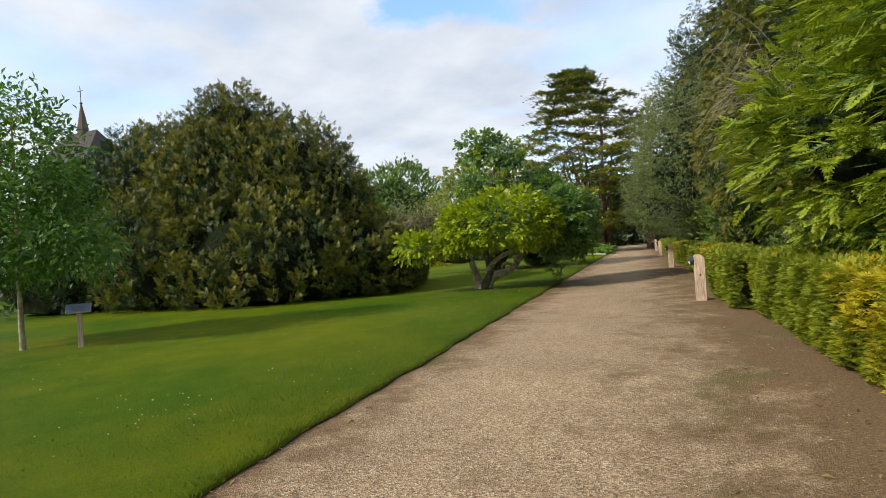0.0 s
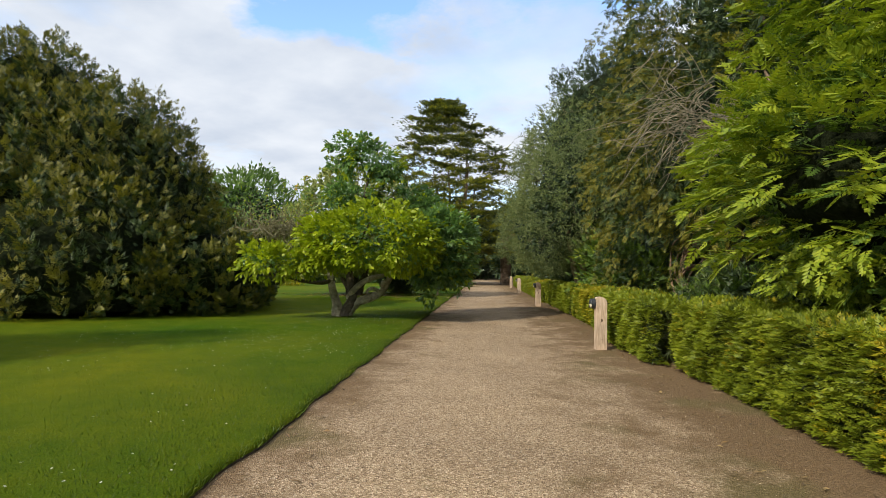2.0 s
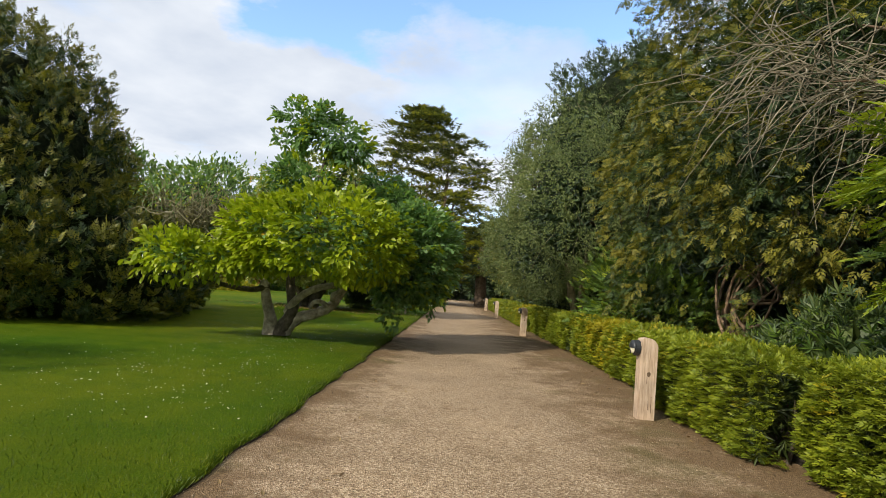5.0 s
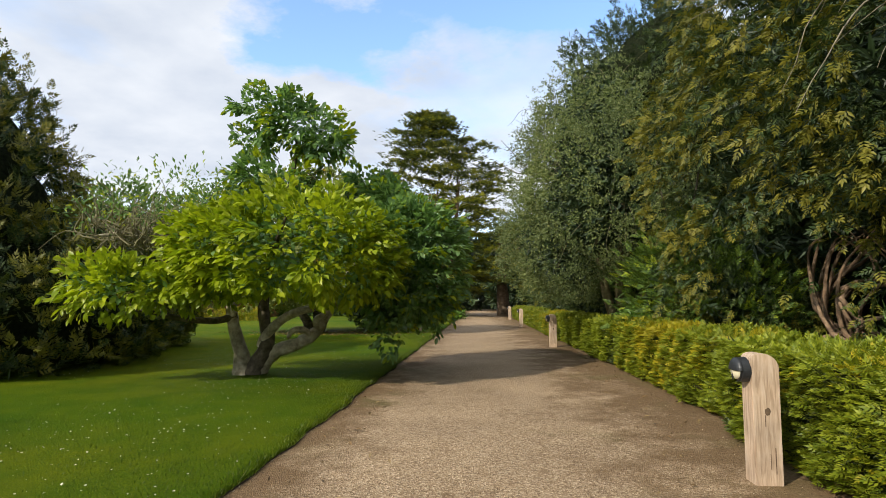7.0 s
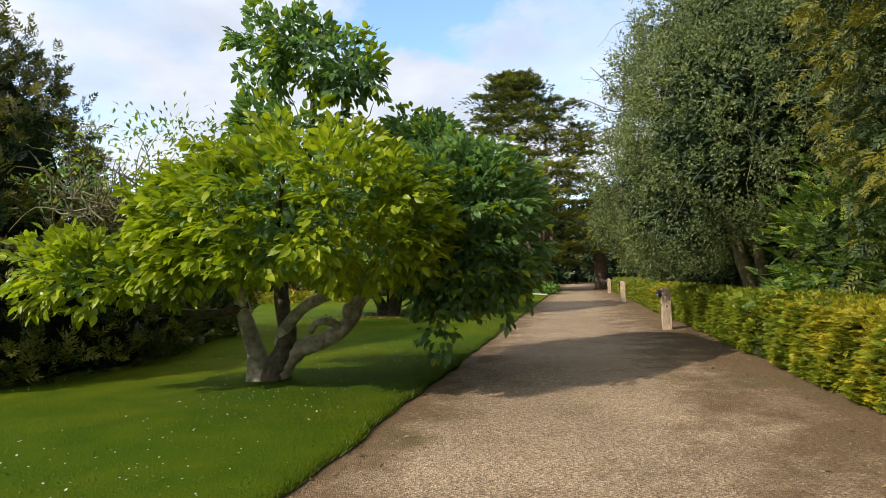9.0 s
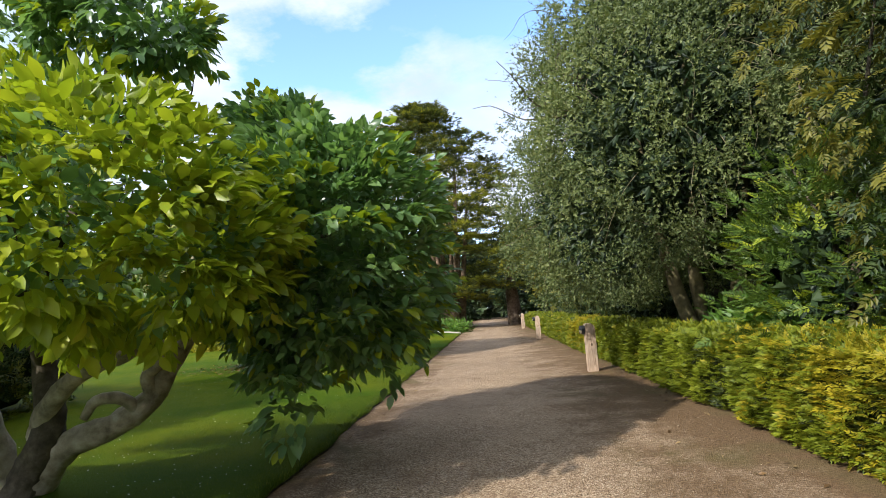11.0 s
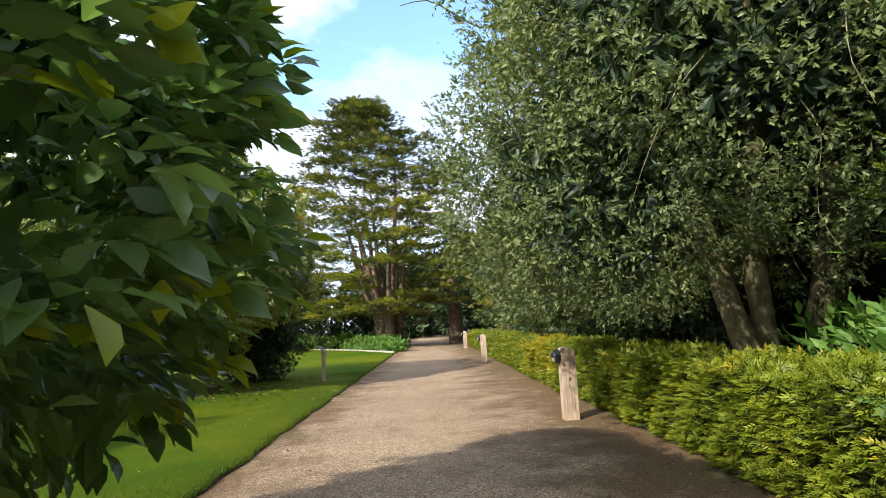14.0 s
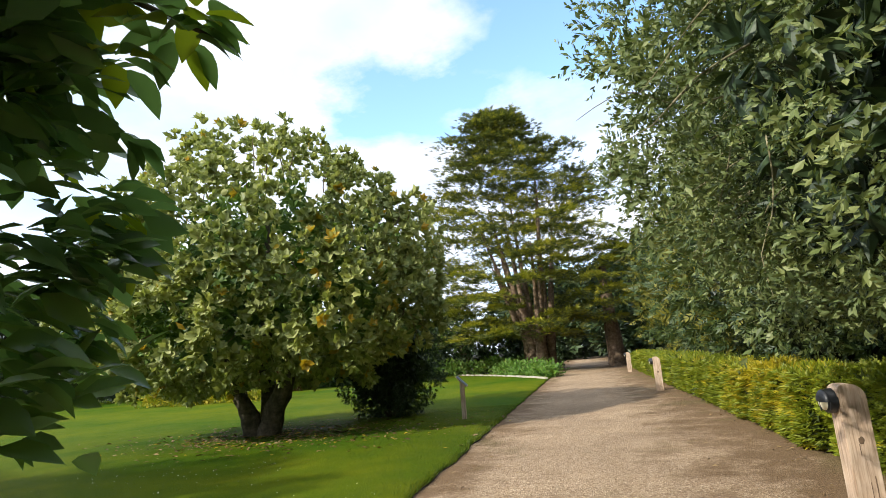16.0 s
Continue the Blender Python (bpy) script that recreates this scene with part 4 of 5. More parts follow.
        return part_mesh("crown", shaped_crown(rng, lobes, count, per, LAPPED, size, [MAG, MAG_SUNLIT], 0.55, 0.36, 0.09, out, up, tip=tip, droop=0.12, jitter=0.22, flat=0.6, level=0.7, inner=count, inner_size=0.18, inner_mat=MAG, zmin=zmin, rough=rough, freq=2.6, spare=spare, inner_tpl=LAPPED, smooth=True), t, label, "stuff")

    def under(p):
        """The open space beneath the dome of yellow-green leaves."""
        return (p[:, 2] < 1.75) & (np.abs(p[:, 0] + bx + 3.5) < 1.3) & (p[:, 2] < 1.75 - 0.3 * np.abs(p[:, 0] + bx + 3.4))

    # the sun side takes mostly the sunlit leaf colour, the deep green boughs little
    bright = W([(-3.0, 12.85, 2.62, 1.75, 1.4, 0.95), (-4.3, 12.8, 2.55, 1.15, 1.0, 0.7), (-1.95, 12.8, 2.2, 0.8, 0.8, 0.5), (-3.4, 12.3, 2.0, 1.3, 0.6, 0.4)])
    sprays(bright, 460, 0.152, 0.74, "bright yellow-green leaves with sunlight painted into their colour", 1.4, spare=under)
    low = W([(-6.35, 12.3, 1.85, 0.85, 0.6, 0.42), (-5.25, 12.5, 1.85, 0.75, 0.5, 0.28)])
    sprays(low, 85, 0.15, 0.72, "low outer bough of yellow-green leaves", 1.2)

    def over_drive(p):
        """What would hang over the drive, or below the skirt."""
        x, y, z = p[:, 0] + bx, p[:, 1] + by, p[:, 2]
        return (x > 0.2) | ((y > 15.0) & (z < 1.05)) | ((z < 1.4) & (x > -0.1)) | ((z < 1.7) & (y > 15.8) & (x > -0.35 - 0.9 * (1.7 - z))) | ((y > 16.2) & (x > -0.85) & (z < 2.6))

    dark = W([(-1.15, 15.0, 2.4, 1.3, 1.6, 1.3), (-1.65, 15.3, 3.6, 0.75, 0.8, 0.65), (-2.3, 15.9, 4.1, 0.6, 0.7, 0.6), (-1.1, 14.2, 1.8, 0.9, 0.7, 0.7), (-1.5, 16.5, 2.1, 0.9, 0.8, 1.1), (-1.2, 17.2, 2.1, 0.6, 0.5, 0.95), (-1.4, 17.1, 3.1, 0.65, 0.5, 0.36)])
    sprays(dark, 760, 0.145, 0.14, "deep green leaves", 1.15, 0.12, over_drive)
    sprays(W([(-1.4, 13.95, 0.95, 0.32, 0.3, 0.4)]), 14, 0.16, 0.2, "low hanging spray of deep green leaves", 0.5)
    top = W([(-4.2, 14.4, 5.9, 0.7, 0.6, 0.3), (-3.4, 14.4, 5.5, 0.8, 0.6, 0.4), (-2.95, 14.4, 5.05, 0.5, 0.45, 0.26), (-4.6, 14.4, 5.25, 0.5, 0.4, 0.15), (-4.1, 14.3, 4.2, 0.9, 0.7, 0.38)])
    sprays(top, 165, 0.15, 0.26, "upright top with deep green leaves", 1.0)
    thin = W([(-6.1, 13.4, 3.7, 1.3, 0.9, 0.5), (-5.2, 13.7, 3.75, 0.9, 0.8, 0.5), (-7.2, 12.9, 3.2, 0.5, 0.5, 0.2)])
    part_mesh("crown", foliage(rng, thin, 230, 5, SIMPLE, 0.1, (0.2, 0.2, 0.12), [MAG, MAG_SUNLIT], tip=0.35, up=0.1, out=0.8, loose=0.6, zmin=1, rough=0.3, freq=1.6), t, "thin crown with few small leaves", "stuff")
    roots, ways = [], []
    for i in range(190):
        s = rng.uniform(0, 1)
        p = np.array((-5.3 - 1.9 * s, 13.6 - 0.6 * s, 2.6 + 0.3 * s)) + rng.normal(0, 0.15, 3)
        roots.append(p - np.array((bx, by, 0)))
        ways.append((rng.normal(-0.2, 0.7), rng.normal(0, 0.6), 0.9))
    twigs(rng, roots, ways, 1.1, 0.016, 0.02, BARK_TWIG, "twig", t, 4, 4, 0.4, "grey lichened twigs")
    roots, ways = [], []
    for i in range(60):
        p = np.array((-3.3, 14.5, 3.6)) + rng.normal(0, 1, 3) * np.array([0.45, 0.3, 0.5])
        roots.append(p - np.array((bx, by, 0)))
        ways.append((rng.normal(0.2, 0.7), rng.normal(0, 0.6), 0.7))
    twigs(rng, roots, ways, 0.55, 0.012, 0.0, BARK_DARK, "twig", t, 3, 4, 0.35)
    # the sprays that hang nearest to the drive, leaf by leaf
    lv, lf = leaf_template(0.5, 0.32, 0.32, 5)
    meshes = []
    for mt in (MAG, MAG, MAG_SUNLIT):
        meshes.append(mesh_np("leaf", lv, lf, [mt], smooth=True))
    k = 0
    for s in range(40):
        if s < 8:
            u = s / 7
            c = np.array((-1.1 + 0.62 * u, 17.3 + 0.42 * u, 3.02 - 0.22 * u)) + rng.normal(0, 0.06, 3)
        else:
            a = rng.uniform(-1.1, 1.0)
            c = np.array((-1.75 + 1.5 * math.cos(a), 15.3 + 2.2 * math.sin(a), rng.uniform(1.25, 3.3)))
        for j in range(8):
            a = 2 * math.pi * j / 8 + rng.uniform(0, 0.6)
            way = Vector((math.cos(a) + 0.4, math.sin(a), rng.uniform(-0.55, 0.1))).normalized()
            q = way.to_track_quat("Y", "Z")
            size = rng.uniform(0.15, 0.22)
            at = Vector(c) + way * rng.uniform(0.02, 0.09) - Vector((bx, by, 0))
            ends = np.array([at, at + way * size])
            if s >= 8 and over_drive(ends).any():
                continue
            ob = new("leaf", meshes[k % 3])
            ob.parent = t
            ob.matrix_basis = Matrix.LocRotScale(at, q, (size, size, size))
            k += 1
    limb("limb", L((-1.7, 15.6, 2.6), (-1.4, 16.5, 2.98), (-1.05, 17.25, 3.05), (-0.48, 17.72, 2.8)), [0.04, 0.03, 0.02, 0.008], BARK_DARK, t, 6, 0.05, 12)


magnolia()

# ---- large yew and its neighbours across the lawn ----


def yew_tree(name, at, lobes, label, seed, clumps, per, size, mats, tip, inner, spread, up=0.9, trunk=0.35, zmin=0.1, group="", rough=0.16, tpl=SPRIG, out=0.6, freq=0.5, bark=None, flat=0.2, loose=0.35, spare=None, thin=None, shaped=None, core=0.0, level=1.0):
    t = thing(name, at, label, "tree", group)
    rng = np.random.default_rng(seed)
    L0 = lobes[0]
    top = L0[2] + 0.5 * L0[5]
    limb("trunk", [(0, 0, -0.1), (0.05, 0, 0.6), (-0.1, 0.1, top * 0.5), (L0[0], L0[1], top)], [trunk * 1.3, trunk, trunk * 0.7, trunk * 0.2], bark or BARK_DARK, t, 10, 0.08, seed)
    for i in range(4):
        a = 1.57 * i + 0.5
        r = min(L0[3], L0[4]) * 0.6
        limb("limb", [(0, 0, 0.9 + 0.4 * i), (0.4 * r * math.cos(a), 0.4 * r * math.sin(a), 1.6 + 0.6 * i), (r * math.cos(a) + L0[0] * 0.5, r * math.sin(a) + L0[1] * 0.5, 2.4 + 0.9 * i)], [trunk * 0.5, trunk * 0.35, trunk * 0.1], bark or BARK_DARK, t, 7, 0.06, seed + i)
    # inner leaves in the dark yew colour: shade painted within the crown
    if shaped is not None:
        length, width, thick, droop = shaped
        part_mesh("crown", shaped_crown(rng, lobes, clumps, per, tpl, size, mats, length, width, thick, out, up, tip=tip, droop=droop, flat=flat, inner=inner, inner_size=0.42, inner_mat=DARK_YEW_AND_SHADE, zmin=zmin, rough=rough, freq=freq, spare=spare, thin=thin, inner_tpl=TUFT, core=core, level=level), t, kind="stuff")
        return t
    part_mesh("crown", foliage(rng, lobes, clumps, per, tpl, size, spread, mats, tip=tip, up=up, out=out, loose=loose, flat=flat, inner=inner, inner_size=size * (1.15 if tpl is FROND else 1.6), inner_mat=DARK_YEW_AND_SHADE, zmin=zmin, rough=rough, freq=freq, spare=spare, thin=thin), t, kind="stuff")
    return t


yew_tree("yew_tree", (-14.0, 15.0, 0), [(-2.4, 0, 3.2, 4.6, 4.2, 5.4), (-2.5, 0, 7.3, 2.3, 2.2, 2.7), (0.7, 0, 4.4, 2.9, 3.2, 3.6), (2.5, -0.5, 3.2, 2.0, 2.6, 3.0), (4.2, 0.2, 1.2, 2.1, 3.4, 2.1), (0.2, -2.4, 1.5, 4.4, 2.9, 3.1), (-6.0, -0.2, 3.9, 2.9, 3.1, 4.9), (-4.5, -2.4, 1.9, 3.6, 2.9, 3.4), (2.6, 4.2, 1.4, 2.4, 3.6, 2.2)],
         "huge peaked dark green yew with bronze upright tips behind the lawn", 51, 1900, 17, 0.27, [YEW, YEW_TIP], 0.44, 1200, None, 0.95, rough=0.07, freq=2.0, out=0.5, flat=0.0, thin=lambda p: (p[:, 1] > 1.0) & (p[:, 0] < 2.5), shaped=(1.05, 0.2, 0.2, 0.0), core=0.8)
yew_tree("yew_tree", (-22.0, 15.5, 0), [(0, 0, 3.0, 4.6, 4.4, 5.6), (-3, -2, 2.0, 4, 4, 5)], "very dark yew behind the young tree", 52, 480, 16, 0.34, [DARK_YEW_AND_SHADE], 0, 600, None, 0.95, rough=0.07, out=0.5, flat=0.0, thin=lambda p: p[:, 1] > 1.5, shaped=(1.0, 0.24, 0.24, 0.0), core=0.82)

# a young tree on the lawn


def young_tree():
    t = thing("young_tree", (-12.75, 2.0, 0.04), "young slender tree with a fresh green crown on the lawn", "tree")
    limb("trunk", [(0, 0, -0.05), (0.02, 0, 1.0), (-0.03, 0.05, 2.2), (0.1, 0.05, 4.2), (0.2, 0, 6.0)], [0.075, 0.06, 0.05, 0.035, 0.01], BARK_PALE, t, 10, 0.04, 3)
    rng = np.random.default_rng(61)
    lobes = [(-0.2, 0, 3.3, 1.9, 1.9, 1.5), (0.2, 0, 4.8, 1.3, 1.3, 1.5), (1.3, 0.1, 2.5, 1.4, 1.2, 0.8), (-1.4, 0, 2.8, 1.4, 1.4, 0.9)]
    for i in range(14):
        a, z = 2.4 * i, 1.8 + 0.27 * i
        limb("limb", [(0, 0, z), (0.5 * math.cos(a), 0.5 * math.sin(a), z + 0.25), ((1.7 - z * 0.17) * math.cos(a), (1.7 - z * 0.17) * math.sin(a), z + 0.6)], [0.025, 0.017, 0.006], BARK_PALE, t, 5, 0.03, i)
    part_mesh("crown", foliage(rng, lobes, 700, 14, SIMPLE, 0.17, (0.2, 0.2, 0.16), [YOUNG], up=0.0, out=0.8, loose=0.7, flat=0.5, inner=420, inner_size=0.26, inner_mat=YOUNG, zmin=1.5, rough=0.25, freq=1.2), t, kind="stuff")


young_tree()

# ---- trees behind the hedge ----
yew_tree("hemlock_tree", (8.0, 1.2, 0), [(0, 0, 6.0, 3.6, 5.0, 6.5), (-2.2, 1.0, 2.9, 2.3, 3.0, 1.4), (-1.6, -2.6, 4.2, 2.6, 2.6, 3.2), (-0.5, 0.8, 10.5, 2.6, 3.2, 4.0)],
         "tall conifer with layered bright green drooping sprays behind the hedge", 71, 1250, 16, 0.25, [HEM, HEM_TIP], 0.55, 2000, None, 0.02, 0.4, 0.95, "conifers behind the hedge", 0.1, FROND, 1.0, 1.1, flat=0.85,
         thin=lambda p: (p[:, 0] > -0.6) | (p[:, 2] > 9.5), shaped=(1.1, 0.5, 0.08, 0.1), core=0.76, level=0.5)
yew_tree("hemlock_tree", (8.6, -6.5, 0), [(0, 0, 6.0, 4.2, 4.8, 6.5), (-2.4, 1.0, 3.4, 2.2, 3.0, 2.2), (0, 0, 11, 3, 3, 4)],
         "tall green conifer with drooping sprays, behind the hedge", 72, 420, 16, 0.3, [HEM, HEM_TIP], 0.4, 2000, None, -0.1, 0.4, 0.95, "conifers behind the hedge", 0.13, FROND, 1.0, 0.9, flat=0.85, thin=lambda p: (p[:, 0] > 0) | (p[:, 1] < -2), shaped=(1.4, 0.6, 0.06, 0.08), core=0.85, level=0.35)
yew_tree("yew_tree", (8.0, 11.0, 0), [(0, 0, 6.0, 4.0, 4.4, 6.6), (-1.6, 2.0, 4.2, 2.6, 2.6, 3.2), (-1.0, -2.2, 4.8, 2.8, 2.4, 2.6), (0.3, 1.5, 10.0, 2.8, 3.2, 3.6)],
         "broad old yew with hanging dark green shoots behind the hedge", 73, 1500, 15, 0.2, [YEW, YEW_TIP], 0.42, 4500, None, -0.45, 0.4, 0.75, "conifers behind the hedge", 0.1, SPRIG, 0.75, 1.6, flat=0.3, thin=lambda p: (p[:, 0] > -0.3) | (p[:, 2] > 10.5),
         spare=lambda p: (p[:, 1] > -1.3) & (p[:, 1] < 1.2) & (p[:, 2] < 2.6) & (p[:, 0] < -1.0), shaped=(0.8, 0.26, 0.16, 0.2))
yew_tree("yew_tree", (7.2, 25.0, 0), [(-0.4, 0, 6.8, 3.8, 4.6, 5.9), (0.2, -3.0, 8.6, 2.8, 2.8, 3.6), (-0.8, 3.5, 4.2, 3.4, 4.0, 4.2)],
         "tall dark yew with feathery upright tips behind the holm oak", 74, 650, 15, 0.26, [DARK_YEW_AND_SHADE, YEW], 0.5, 2400, None, 0.35, 0.4, 0.9, "conifers behind the hedge", 0.1, out=0.8, flat=0.3, thin=lambda p: (p[:, 0] > 0.3) | (p[:, 1] > 3.5), shaped=(1.3, 0.34, 0.2, 0.1), core=0.85)
yew_tree("small_fir", (5.15, 15.6, 0), [(0, 0, 1.6, 1.1, 1.6, 1.6), (0.2, -1.8, 1.3, 1.0, 1.4, 1.3), (0.3, -0.2, 2.6, 0.7, 1.0, 0.8)],
         "low bright green conifer that leans on the hedge", 75, 380, 10, 0.2, [HEM, HEM_TIP], 0.22, 800, (0.24, 0.24, 0.07), 0.25, 0.1, 0.5, "conifers behind the hedge", 0.12, FROND, 0.9, 1.4, flat=0.8, loose=0.4)
for i, (x, y, s) in enumerate(((8.0, 33.0, 1.0), (8.4, 42.0, 1.1), (8.6, 51.0, 1.15))):
    yew_tree("yew_tree", (x, y, 0), [(0, 0, 4.6 * s, 4.3, 5.0, 4.6 * s), (-1.5, -1.0, 3.4, 3.2, 3.6, 2.6)], "green yew overhanging the hedge", 76 + i, 520, 9, 0.42, [YEW, YEW_TIP], 0.35, 1300, (0.32, 0.32, 0.3), 0.2, 0.4, 0.9, "conifers behind the hedge", 0.09)


def holm_oak():
    t = thing("holm_oak", (5.2, 19.6, 0), "large grey-green holm oak with mossy stems overhanging the hedge", "tree")
    rng = np.random.default_rng(81)
    boles = [([(-0.6, -0.2, -0.1), (-0.7, -0.1, 0.8), (-0.95, 0.0, 1.8), (-1.2, 0.0, 3.2), (-1.3, 0.3, 5.0)], [0.2, 0.15, 0.13, 0.1, 0.05]),
             ([(-0.4, 0.1, -0.1), (-0.5, 0.0, 1.0), (-0.6, -0.1, 2.2), (-0.4, -0.2, 4.2), (-0.3, 0, 6.5)], [0.18, 0.13, 0.12, 0.1, 0.04]),
             ([(0.1, -0.1, -0.1), (0.1, 0.0, 1.2), (0.3, -0.2, 2.6), (0.6, -0.3, 5.0)], [0.18, 0.14, 0.11, 0.05]),
             ([(0.5, 0.4, -0.1), (0.8, 0.6, 1.5), (1.3, 0.8, 3.5)], [0.18, 0.14, 0.06])]
    for i, (p, r) in enumerate(boles):
        limb("trunk", p, r, BARK_OLIVE, t, 10, 0.06, 90 + i)
    lobes = [(-0.4, 0.2, 5.0, 3.2, 3.2, 3.0), (-2.0, 0.4, 3.4, 2.0, 2.3, 1.7), (-1.2, -1.4, 4.6, 2.1, 1.9, 2.0), (-0.6, 0.8, 7.0, 2.5, 2.7, 2.3), (-1.3, 2.6, 3.2, 1.9, 2.0, 1.5), (0.9, -2.4, 3.6, 1.6, 1.6, 1.4)]
    # dark yew-coloured inner leaves paint the shade inside the oak
    part_mesh("crown", shaped_crown(rng, lobes, 1900, 13, HOLM_SHOOT, 0.075, [HOLM], 0.5, 0.24, 0.2, 0.8, 0.3, jitter=0.4, inner=2200, inner_size=0.26, inner_mat=DARK_YEW_AND_SHADE, inner_tpl=WHORL5, zmin=1.5, rough=0.12, freq=2.0,
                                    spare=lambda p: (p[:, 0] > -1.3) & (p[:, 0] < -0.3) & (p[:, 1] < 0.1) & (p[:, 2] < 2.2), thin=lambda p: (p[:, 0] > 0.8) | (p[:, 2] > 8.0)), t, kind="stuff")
    cp, cn = on_lobes(rng, lobes, 170, 2.6, 0.06)
    twigs(rng, cp - cn * 0.5, cn + np.array([0, 0, -0.5]), 1.2, 0.008, -0.25, BARK_TWIG, "twig", t, 4, 4, 0.35, "thin pale hanging twigs")
    # a bare branch that stands out over the drive
    roots = [(-2.2, 0.6, 6.4)] * 3 + [(-2.4, 0.4, 5.6)] * 3
    stems(rng, roots, [(-1, -0.3 + 0.3 * i, 0.6) for i in range(3)] + [(-1, -0.2 + 0.3 * i, 0.2) for i in range(3)], 2.0, 0.025, BARK_OLIVE, "twig", t, "bare outer twig", 0.03, 6, 0.3)

    n = 46
    roots = np.array([(-2.3, 0.5, 6.2)]) + rng.normal(size=(n, 3)) * np.array([0.25, 0.7, 0.55])
    twigs(rng, roots, np.array([(-1.0, -0.2, 0.12)]) + rng.normal(0, 0.35, (n, 3)), 1.5, 0.011, 0.02, BARK_DARK, "twig", t, 6, 4, 0.4, "bare crooked outer twigs")
    n = 240
    at = np.array([(-3.0, 0.4, 6.3)]) + rng.normal(size=(n, 3)) * np.array([0.5, 0.7, 0.5])
    v, f, k = scatter(SHOOT5, at, rng.normal(size=(n, 3)), rng.normal(size=(n, 3)), rng.uniform(0.025, 0.045, n))
    part_mesh("twig_leaves", mesh_np("twig_leaves", v, f, [HOLM]), t, "sparse leaves on the outer twigs", "stuff")


holm_oak()


def dead_branches():
    """The bare broken side of the conifers."""
    t = thing("dead_conifer", (6.2, 5.9, 0), "half dead conifer with bare brown trunk and grey dry twigs", "tree", "conifers behind the hedge")
    rng = np.random.default_rng(91)
    limb("trunk", [(0.9, 0.3, -0.1), (0.6, 0.1, 2.0), (0.2, -0.1, 3.6), (-0.2, 0, 4.7), (-0.5, 0.2, 5.5)], [0.24, 0.18, 0.11, 0.07, 0.02], BARK_RED, t, 10, 0.07, 2)
    limb("limb", [(-0.1, -0.1, 3.6), (-0.6, 0.1, 4.2), (-1.1, 0.3, 4.5), (-1.6, 0.4, 4.5)], [0.05, 0.04, 0.025, 0.008], BARK_RED, t, 8, 0.06, 3)
    limb("limb", [(-0.3, 0, 4.6), (-0.7, 0.3, 5.1), (-1.2, 0.5, 5.3)], [0.05, 0.035, 0.01], BARK_RED, t, 8, 0.06, 4)
    roots, ways = [], []
    for i in range(200):
        s = rng.uniform(0.0, 1)
        p = np.array((-0.2 - 2.0 * s, 0.1 + 0.8 * s, 4.1 + 1.6 * s * rng.uniform(0.2, 1.2))) + rng.normal(0, 0.22, 3)
        roots.append(p)
        ways.append((-0.8 + rng.normal(0, 0.4), rng.normal(0.2, 0.8), rng.normal(-0.1, 0.5)))
    twigs(rng, roots, ways, 1.5, 0.011, -0.08, DEADWOOD, "twig", t, 5, 4, 0.28, "grey dry twigs")
    # twisted stems at the foot of the old yew
    t2 = thing("twisted_stems", (6.25, 11.4, 0), "tangle of bare red-brown twisted stems under the old yew", "branches")
    for i in range(15):
        a = rng.uniform(-1, 1)
        b = rng.uniform(-1, 1)
        c = rng.uniform(-1, 1)
        limb("stem", [(0.4 * a, 1.3 * b, -0.05), (0.4 * a + 0.2 * c, 1.2 * b + 0.3 * c, 0.8), (0.3 * b - 0.3, 0.6 * a + 0.6 * b, 1.4 + 0.4 * c), (0.6 * c, 1.1 * a, 2.1 + 0.6 * a), (0.5 * b + 0.2, 1.2 * a + 0.5 * c, 2.7)], [0.05, 0.042, 0.035, 0.026, 0.01], STEMWOOD, t2, 6, 0.07, 100 + i)


dead_branches()


def leafy(name, at, lobes, label, category, mats, clumps, per, tpl, size, seed, spread=0.12, tip=0.0, up=0.3, inner=100, zmin=0.05, group="", inner_mat=None, rough=0.16, flat=0.5):
    t = thing(name, at, label, category, group)
    rng = np.random.default_rng(seed)
    part_mesh("foliage", foliage(rng, lobes, clumps, per, tpl, size, (spread, spread, spread * 0.7), mats, tip=tip, up=up, inner=inner, inner_size=size * 2, inner_mat=inner_mat, zmin=zmin, rough=rough, freq=1.2, flat=flat), t, kind="stuff")
    n = 8
    stems(rng, [(rng.normal(0, 0.12), rng.normal(0, 0.12), -0.05) for _ in range(n)], [(rng.normal(0, 0.5), rng.normal(0, 0.5), 1) for _ in range(n)], lobes[0][2] * 0.8 + 0.1, 0.02, BARK_DARK, "stem", t)
    return t


leafy("shrub", (4.9, 17.6, 0), [(0, 0, 1.0, 0.55, 1.0, 0.5), (0.3, 1.2, 0.95, 0.5, 0.9, 0.45), (0.3, -1.0, 0.95, 0.5, 0.7, 0.4)], "leafy fresh green shrub rising behind the hedge", "shrub", [FERN], 160, 9, SIMPLE, 0.15, 201, 0.14, inner=60, zmin=0.5)
leafy("shrub", (5.4, 6.6, 0), [(0, 0, 1.0, 0.7, 1.6, 0.7), (0.4, -2.6, 1.0, 0.7, 1.6, 0.6), (0.3, 2.0, 0.8, 0.8, 1.0, 0.45)], "dark evergreen shrub behind the hedge", "shrub", [YEW, HEM], 300, 10, TUFT, 0.2, 202, 0.16, 0.4, inner=200, zmin=0.4)

# ---- evergreen magnolia, clipped bush and beds ----


